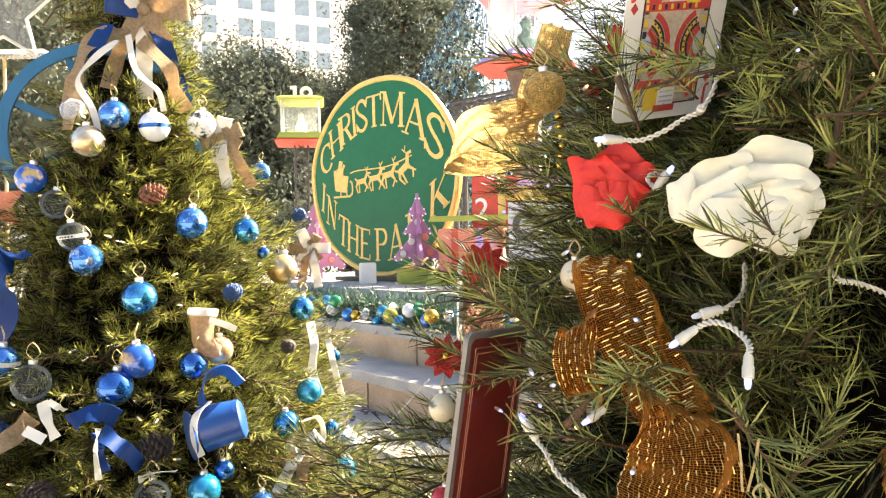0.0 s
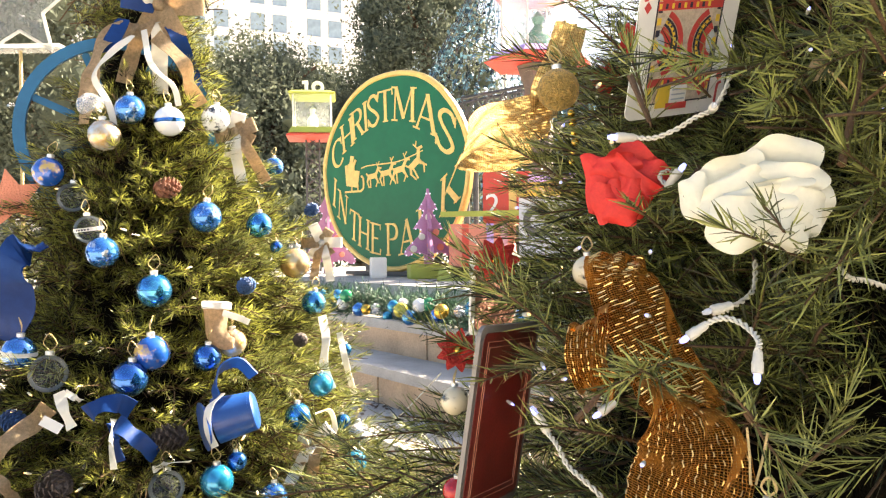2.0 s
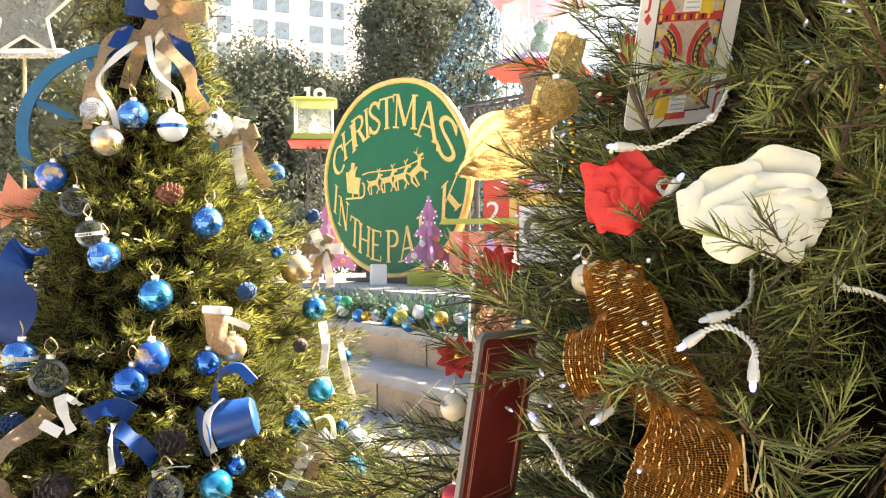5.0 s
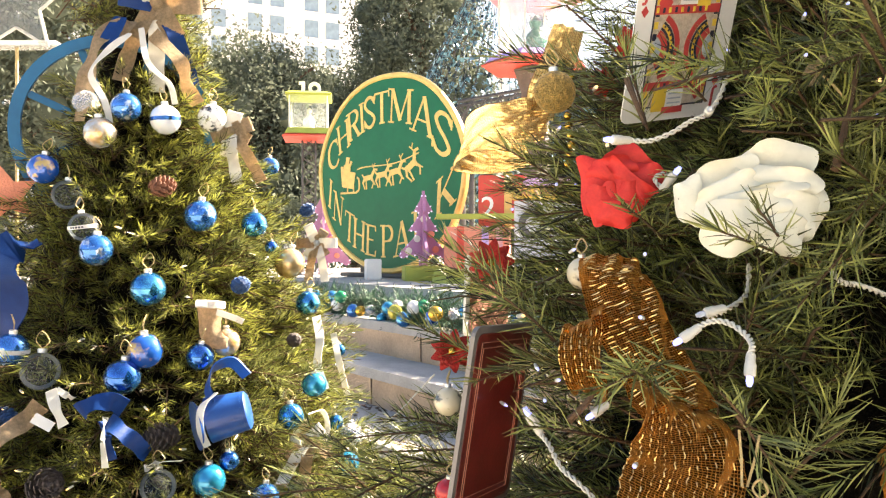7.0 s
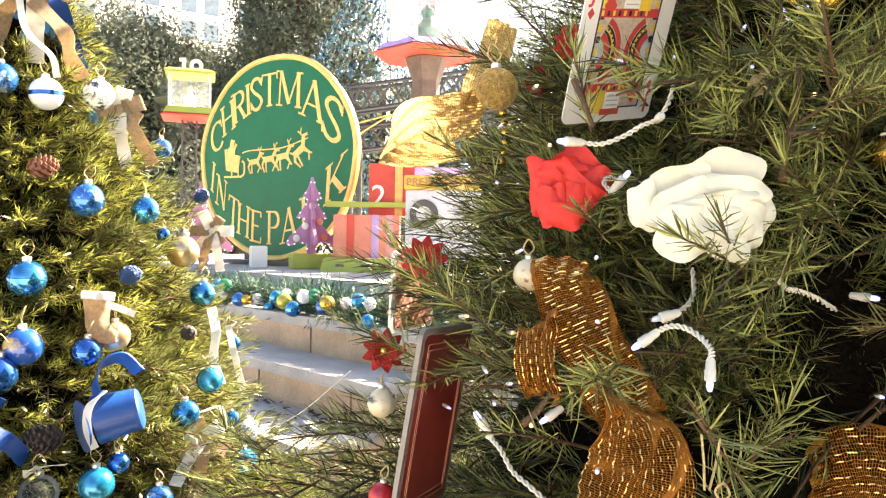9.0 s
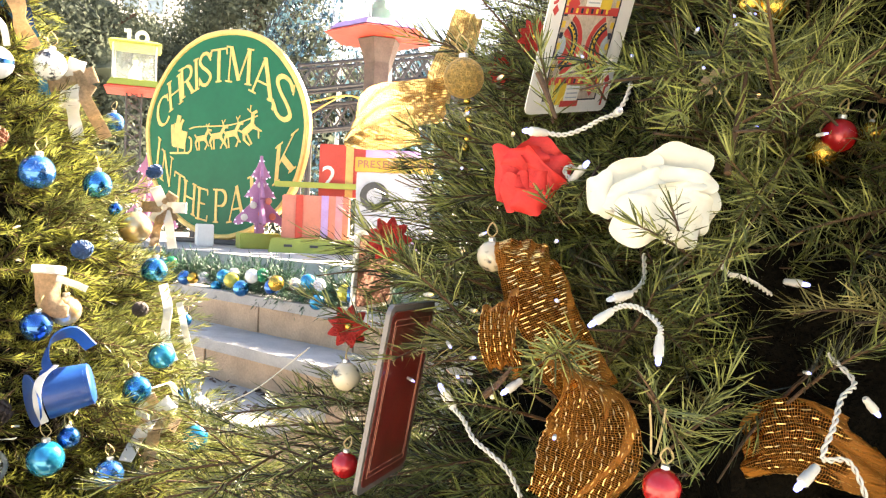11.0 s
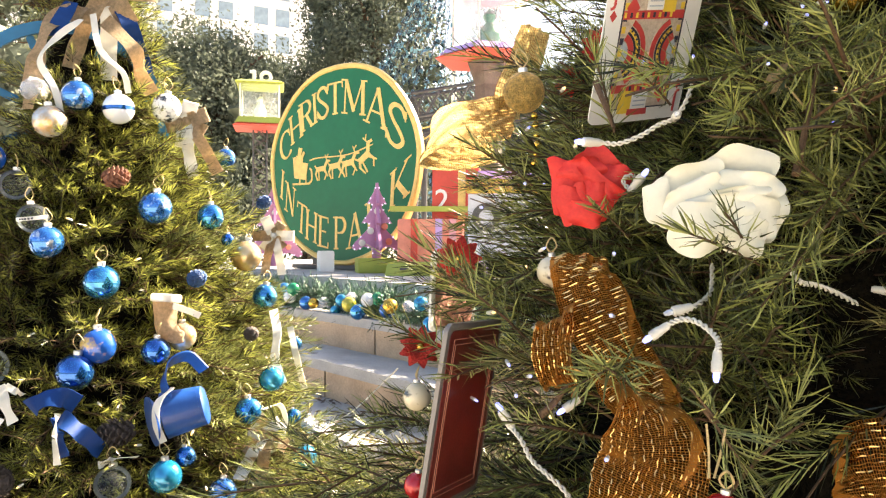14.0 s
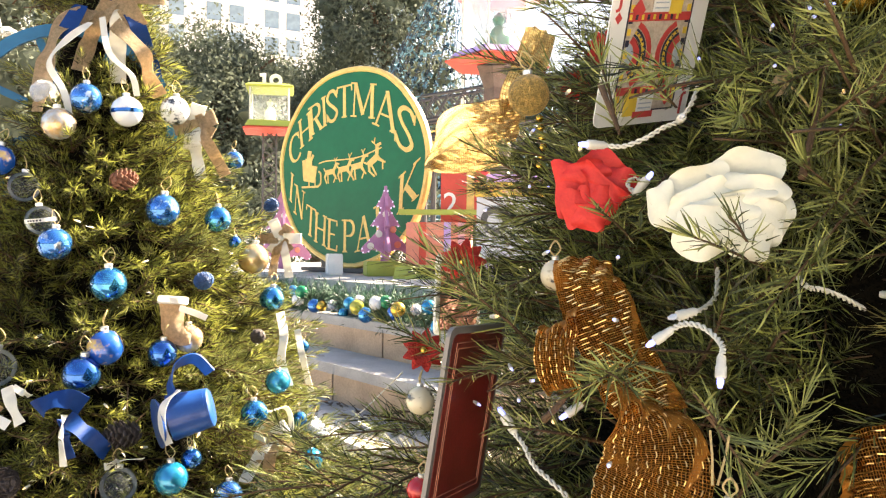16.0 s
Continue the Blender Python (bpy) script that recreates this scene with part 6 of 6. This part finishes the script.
jl, jb, jr = Vector((0.175, 0.650, 1.702)), Vector((0.162, 0.690, 1.614)), Vector((0.283, 0.695, 1.721))
jx = (jr - jl).normalized()
jy = (jl - jb)
jy = (jy - jx * jy.dot(jx)).normalized()
jz = jx.cross(jy)
JW, JH = 0.112, 0.134
jc = jb + jx * JW / 2 + jy * JH / 2
t, out = card(jc, Matrix((jx, jy, jz)).transposed().to_4x4(), JW, JH, "white court playing card with red diamonds in the fir")
flat(t, "stock", out, M_card, -0.0006, thick=0.0012)
hw, hh = JW / 2, JH / 2
flat(t, "pattern_ground", rect(-hw + 0.0195, -hh + 0.0135, hw - 0.0195, hh - 0.0135), M_cardfill, 0.0006, thick=0.0001)
fx0, fx1, fy0, fy1 = -hw + 0.019, hw - 0.019, -hh + 0.013, hh - 0.013
for k, o in enumerate((rect(fx0, fy0, fx0 + 0.0012, fy1), rect(fx1 - 0.0012, fy0, fx1, fy1), rect(fx0, fy0, fx1, fy0 + 0.0012), rect(fx0, fy1 - 0.0012, fx1, fy1))):
    flat(t, "frame_line", o, M_ink, 0.0008)
for s in (1, -1):
    turn = Matrix.Rotation(0 if s > 0 else math.pi, 4, "Z")
    letter_mesh("J", 0.024, M_cardred, t, turn @ Matrix.Translation((-hw + 0.009, hh - 0.016, 0.001)), 0.0005, "index_letter")
    dm = lambda cx, cy, r: [(cx, cy - r * 1.3), (cx + r, cy), (cx, cy + r * 1.3), (cx - r, cy)]
    flat(t, "diamond", dm(-hw + 0.009, hh - 0.034, 0.0038), M_cardred, 0.0008, turn)
    flat(t, "diamond", dm(fx0 + 0.011, fy1 - 0.014, 0.0075), M_cardred, 0.0012, turn)
    # court design as plain shapes
    flat(t, "design_block", rect(-0.010, 0.038, 0.009, 0.058), M_card, 0.0012, turn)
    flat(t, "design_block", rect(0.009, 0.036, 0.024, 0.058), M_cardyel, 0.0010, turn)
    flat(t, "design_block", rect(-0.012, 0.054, 0.012, 0.060), M_cardred, 0.0014, turn)
    for k in range(3):
        flat(t, "design_bar", rect(-0.008, 0.041 + k * 0.0045, 0.007, 0.0422 + k * 0.0045), M_inkblue, 0.0018, turn)
    flat(t, "design_band", rect(fx0 + 0.001, 0.030, fx1 - 0.001, 0.0375), M_cardred, 0.0009, turn)
    for k in range(9):
        flat(t, "design_bar", rect(fx0 + 0.002 + k * 0.0067, 0.0315, fx0 + 0.0045 + k * 0.0067, 0.036), M_ink if k % 2 else M_cardyel, 0.0014, turn)
for s in (1, -1):
    cx = s * 0.036
    for r0, r1, m_, z in ((0.006, 0.012, M_inkblue, 0.0008), (0.013, 0.019, M_cardred, 0.0008), (0.0195, 0.0215, M_ink, 0.0009), (0.022, 0.0245, M_cardyel, 0.0008), (0.025, 0.0268, M_ink, 0.0009), (0.028, 0.033, M_cardred, 0.0007)):
        a0, a1 = (118, 242) if s > 0 else (-62, 62)
        flat(t, "design_arc", [p_ for p_ in arc_band(cx, 0, r0, r1, a0, a1)], m_, z)
    for k in range(10):
        a = radians((124 if s > 0 else -56) + k * 12.4)
        flat(t, "design_dot", [(cx + 0.0235 * math.cos(a) + 0.0011 * math.cos(q), 0.0235 * math.sin(a) + 0.0011 * math.sin(q)) for q in (0, 1.57, 3.14, 4.71)], M_ink, 0.0014)
for k in range(11):
    y = fy0 + 0.010 + k * 0.0103
    flat(t, "border_bar", rect(fx0 + 0.0022, y, fx0 + 0.0062, y + 0.006), M_ink if k % 2 else M_cardyel, 0.0008)
    flat(t, "border_bar", rect(fx1 - 0.0062, y, fx1 - 0.0022, y + 0.006), M_ink if k % 2 else M_cardyel, 0.0008)

ctl, ctr, cbl = Vector((0.028, 0.600, 1.438)), Vector((0.082, 0.685, 1.433)), Vector((0.002, 0.600, 1.280))
cx_ = (ctr - ctl).normalized()
cy_ = (ctl - cbl)
CH = cy_.length
cy_ = (cy_ - cx_ * cy_.dot(cx_)).normalized()
cz_ = cx_.cross(cy_)
CW = 0.105
cc_ = cbl + cx_ * CW / 2 + cy_ * CH / 2
t, out = card(cc_, Matrix((cx_, cy_, cz_)).transposed().to_4x4(), CW, CH, "red-backed giant playing card in a clear sleeve")
flat(t, "sleeve", out, M_cardedge, -0.002, thick=0.004)
flat(t, "back_print", [(x * 0.90, y * 0.93) for x, y in out], M_cardback, 0.0021)
for k in (0.80, 0.74):
    o = [(x * k, y * (k + 0.06)) for x, y in out]
    for (x0, y0), (x1, y1) in ((o[2], o[7]), (o[7], o[12]), (o[12], o[17]), (o[17], o[2])):
        b = bmesh.new()
        tube(b, [(x0, y0, 0.0030), (x1, y1, 0.0030)], 0.0004, 4)
        part("border_line", b, M_brick, t)

# a second card, seen nearly edge on
e1, e2, e3 = Vector((0.029, 0.880, 1.493)), Vector((0.024, 0.880, 1.397)), Vector((0.090, 0.965, 1.494))
ex = (e3 - e1).normalized()
ey = e1 - e2
EH = ey.length
ey = (ey - ex * ey.dot(ex)).normalized()
t, out = card(e2 + ex * 0.0525 + ey * EH / 2, Matrix((ex, ey, ex.cross(ey))).transposed().to_4x4(), 0.105, EH, "white-edged giant card with worn red back")
flat(t, "stock", out, M_card, -0.0015, thick=0.003)
flat(t, "back_print", [(x * 0.84, y * 0.90) for x, y in out], M_brick, 0.0017)

# gold ribbon loops at the fir's edge, in the sun; their ground is coloured as sunlit
mesh_ribbon([(0.110, 0.800, 1.640), (0.078, 0.830, 1.638), (0.044, 0.865, 1.638), (0.022, 0.900, 1.622), (0.030, 0.935, 1.612), (0.070, 0.940, 1.612), (0.105, 0.920, 1.618)], [(0, 0.2, 1), (0, 0.2, 1), (0.1, 0.1, 1), (0.4, 0, 1), (0.3, -0.2, 1), (0, -0.5, 1), (0, -0.6, 1)], [0.050, 0.055, 0.052, 0.046, 0.036, 0.034, 0.034], "wide gold mesh ribbon loop glowing in the sun", 40, 16, 0.12, "long", M_goldmesh_lit)
mesh_ribbon([(0.136, 0.810, 1.738), (0.126, 0.805, 1.706), (0.110, 0.810, 1.670), (0.108, 0.830, 1.640)], [(1, 0.2, 0.2)] * 4, [0.034, 0.038, 0.036, 0.030], "gold mesh ribbon end standing up from the fir", 18, 10, 0.25, "cross", M_goldmesh_lit)
bauble((0.104, 0.700, 1.646), 0.0195, M_goldglitter, "gold glitter bauble with a red side at the fir's edge")

# baubles and flowers of the fir
F = "among the fir twigs"
bauble((0.177, 0.425, 1.344), 0.0125, M_red, "matt red bauble hung on a gold cord " + F)
bauble((0.399, 0.550, 1.596), 0.0150, M_red, "red glitter bauble " + F)
bauble((0.391, 0.560, 1.582), 0.0130, M_goldball, "gold bauble " + F)
bauble((0.440, 0.560, 1.602), 0.0100, M_goldball, "gold bauble " + F)
bauble((0.005, 0.700, 1.274), 0.0130, M_red, "red mirrored bauble " + F)
bauble((0.114, 0.612, 1.480), 0.0135, M_striped, "cream striped bauble behind gold ribbon")
bauble((0.005, 0.720, 1.354), 0.0140, M_striped, "cream and dark striped bauble " + F)
bauble((0.361, 0.600, 1.714), 0.0160, M_goldball, "bright gold bauble high " + F)
bauble((0.339, 0.600, 1.715), 0.0110, M_goldball, "bright gold bauble high " + F)
# long cord of the red bauble
co = Vector((0.173, 0.432, 1.361))
t = thing("ornament_hanger", co, "gold cord hanger looped over a twig", "hanger")
for a, c in (((0.172, 0.437, 1.395), (0.171, 0.430, 1.364)), ((0.184, 0.437, 1.392), (0.174, 0.430, 1.364))):
    b = bmesh.new()
    tube(b, [Vector(a) - co, (Vector(a) + Vector(c)) / 2 - co + Vector((0.0006, 0, 0)), Vector(c) - co], 0.0008, 5)
    part("strand", b, M_cord, t)


def tinsel_flower(at, r, label):
    t = thing("tinsel_flower", at, label, "flower", "tinsel flowers", turn=facing(at))
    rg = np.random.default_rng(int(abs(at[0]) * 1000))
    for k in range(9):
        a = k * 2 * math.pi / 9
        b = bmesh.new()
        d = Vector((math.cos(a), math.sin(a), 0))
        strip(b, smooth_line([(0, 0, 0), d * r * 0.5 + Vector((0, 0, r * 0.4)), d * r + Vector((0, 0, r * rg.uniform(0, 0.4)))], 4), r * 0.5, (-math.sin(a), math.cos(a), 0.2), 0.001, [r * w for w in (0.15, 0.3, 0.42, 0.5, 0.55, 0.5, 0.4, 0.25, 0.08)])
        part("petal", b, M_ornflower, t)
    b = bmesh.new()
    bmesh.ops.create_icosphere(b, subdivisions=2, radius=r * 0.22, matrix=Matrix.Translation((0, 0, r * 0.2)))
    part("heart", b, M_goldball, t)


tinsel_flower((0.050, 0.780, 1.487), 0.024, "red tinsel flower " + F)
tinsel_flower((0.009, 0.760, 1.397), 0.022, "orange-red tinsel flower " + F)
tinsel_flower((0.168, 0.790, 1.676), 0.016, "red tinsel flower high " + F)
tinsel_flower((0.187, 0.740, 1.703), 0.018, "red tinsel flower beside a card")
# dried gold sprig
sp0 = Vector((0.271, 0.550, 1.633))
t = thing("gold_sprig", sp0, "dried gold sprig with curled leaves", "sprig")
b = bmesh.new()
tube(b, [(0, 0, 0), Vector((0.280, 0.540, 1.618)) - sp0, Vector((0.299, 0.540, 1.596)) - sp0], 0.0009, 5)
part("stalk", b, M_cord, t)
for k, (dx, dz) in enumerate(((0.0, 0.0), (-0.008, -0.006), (0.006, 0.004), (-0.004, -0.014))):
    b = bmesh.new()
    strip(b, smooth_line([(dx, 0, dz), (dx + 0.006, -0.003, dz + 0.005), (dx + 0.010, 0.002, dz + 0.001)], 5), 0.008, (0.2, 0.4, 1), 0.0006, [0.001, 0.003, 0.005, 0.007, 0.008, 0.008, 0.007, 0.006, 0.004, 0.002, 0.001])
    part("leaf", b, M_burlap, t)
# bead chain
c0 = Vector((0.131, 0.780, 1.688))
t = thing("bead_chain", c0, "gold bead chain hanging in the fir", "bead chain")
for k in range(11):
    b = bmesh.new()
    p = Vector((0.002 * math.sin(k), 0, -0.010 * k))
    bmesh.ops.create_icosphere(b, subdivisions=2, radius=0.0042, matrix=Matrix.Translation(p))
    part("bead", b, M_goldball, t)
# bare brown twigs standing out
for k, pts in enumerate((((0.154, 0.630, 1.642), (0.156, 0.610, 1.620), (0.161, 0.600, 1.599)), ((0.091, 0.540, 1.377), (0.100, 0.530, 1.390), (0.108, 0.530, 1.401)), ((0.261, 0.500, 1.553), (0.280, 0.520, 1.594), (0.303, 0.540, 1.655)))):
    o = Vector(pts[0])
    t = thing("bare_twig", o, "bare brown fir twig standing out", "twig", "bare twigs")
    b = bmesh.new()
    tube(b, [q - o for q in smooth_line(pts, 5)], [0.003 - 0.00015 * i for i in range(11)], 7)
    part("bark", b, M_twig, t)


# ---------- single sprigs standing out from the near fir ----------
def sprig(base, tip, count, needle, seed, mat=M_needle_lit, width=0.0014, splay=60):
    """One twig of the fir with its needles, lightened by default, from a base among the branches to its tip."""
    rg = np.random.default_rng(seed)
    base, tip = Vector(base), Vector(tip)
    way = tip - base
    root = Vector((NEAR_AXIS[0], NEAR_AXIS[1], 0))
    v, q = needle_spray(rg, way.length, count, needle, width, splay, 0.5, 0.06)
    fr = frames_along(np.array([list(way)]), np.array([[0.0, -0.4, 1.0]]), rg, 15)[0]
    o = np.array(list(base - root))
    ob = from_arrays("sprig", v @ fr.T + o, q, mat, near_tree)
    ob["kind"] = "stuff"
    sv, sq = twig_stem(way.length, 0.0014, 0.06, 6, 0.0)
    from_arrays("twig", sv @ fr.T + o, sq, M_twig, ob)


# all sprigs carry the lightened needle colour, so they look lit
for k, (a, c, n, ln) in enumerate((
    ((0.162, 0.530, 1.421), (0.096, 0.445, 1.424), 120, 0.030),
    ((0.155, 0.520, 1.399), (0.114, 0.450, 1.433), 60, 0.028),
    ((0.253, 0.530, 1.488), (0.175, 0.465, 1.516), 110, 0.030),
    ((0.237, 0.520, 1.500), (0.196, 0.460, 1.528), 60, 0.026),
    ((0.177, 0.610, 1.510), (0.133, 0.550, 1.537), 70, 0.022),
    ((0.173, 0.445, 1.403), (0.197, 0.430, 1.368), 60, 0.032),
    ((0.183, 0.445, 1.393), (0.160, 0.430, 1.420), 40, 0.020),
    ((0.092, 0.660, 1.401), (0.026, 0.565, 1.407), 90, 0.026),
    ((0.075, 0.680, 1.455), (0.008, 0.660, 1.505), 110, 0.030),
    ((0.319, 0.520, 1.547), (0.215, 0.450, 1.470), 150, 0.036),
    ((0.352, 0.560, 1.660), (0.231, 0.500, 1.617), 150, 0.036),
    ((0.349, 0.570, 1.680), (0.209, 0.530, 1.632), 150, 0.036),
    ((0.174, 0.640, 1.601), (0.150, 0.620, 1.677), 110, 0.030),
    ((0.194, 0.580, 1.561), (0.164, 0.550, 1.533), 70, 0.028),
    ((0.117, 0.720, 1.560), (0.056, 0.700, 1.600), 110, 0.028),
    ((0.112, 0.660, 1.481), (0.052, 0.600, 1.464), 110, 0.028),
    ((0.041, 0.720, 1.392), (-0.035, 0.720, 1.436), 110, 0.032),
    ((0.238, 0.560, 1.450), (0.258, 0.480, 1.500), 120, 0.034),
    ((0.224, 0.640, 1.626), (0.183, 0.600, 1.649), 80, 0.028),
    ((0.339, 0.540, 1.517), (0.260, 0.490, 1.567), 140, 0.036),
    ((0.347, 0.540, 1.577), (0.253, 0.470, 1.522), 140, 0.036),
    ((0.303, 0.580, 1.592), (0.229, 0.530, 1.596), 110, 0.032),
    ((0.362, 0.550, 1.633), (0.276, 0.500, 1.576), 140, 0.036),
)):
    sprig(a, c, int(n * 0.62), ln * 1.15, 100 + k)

# thin lead between the two trees
w0, w1 = Vector((-0.163, 1.550, 1.118)), Vector((-0.012, 1.050, 1.325))
t = thing("thin_lead", w0, "thin pale lead strung between the two trees", "lead")
b = bmesh.new()
tube(b, [p - w0 for p in smooth_line([w0, (w0 + w1) / 2 - Vector((0, 0, 0.012)), w1], 8)], 0.0011, 5)
part("wire", b, M_wire, t)
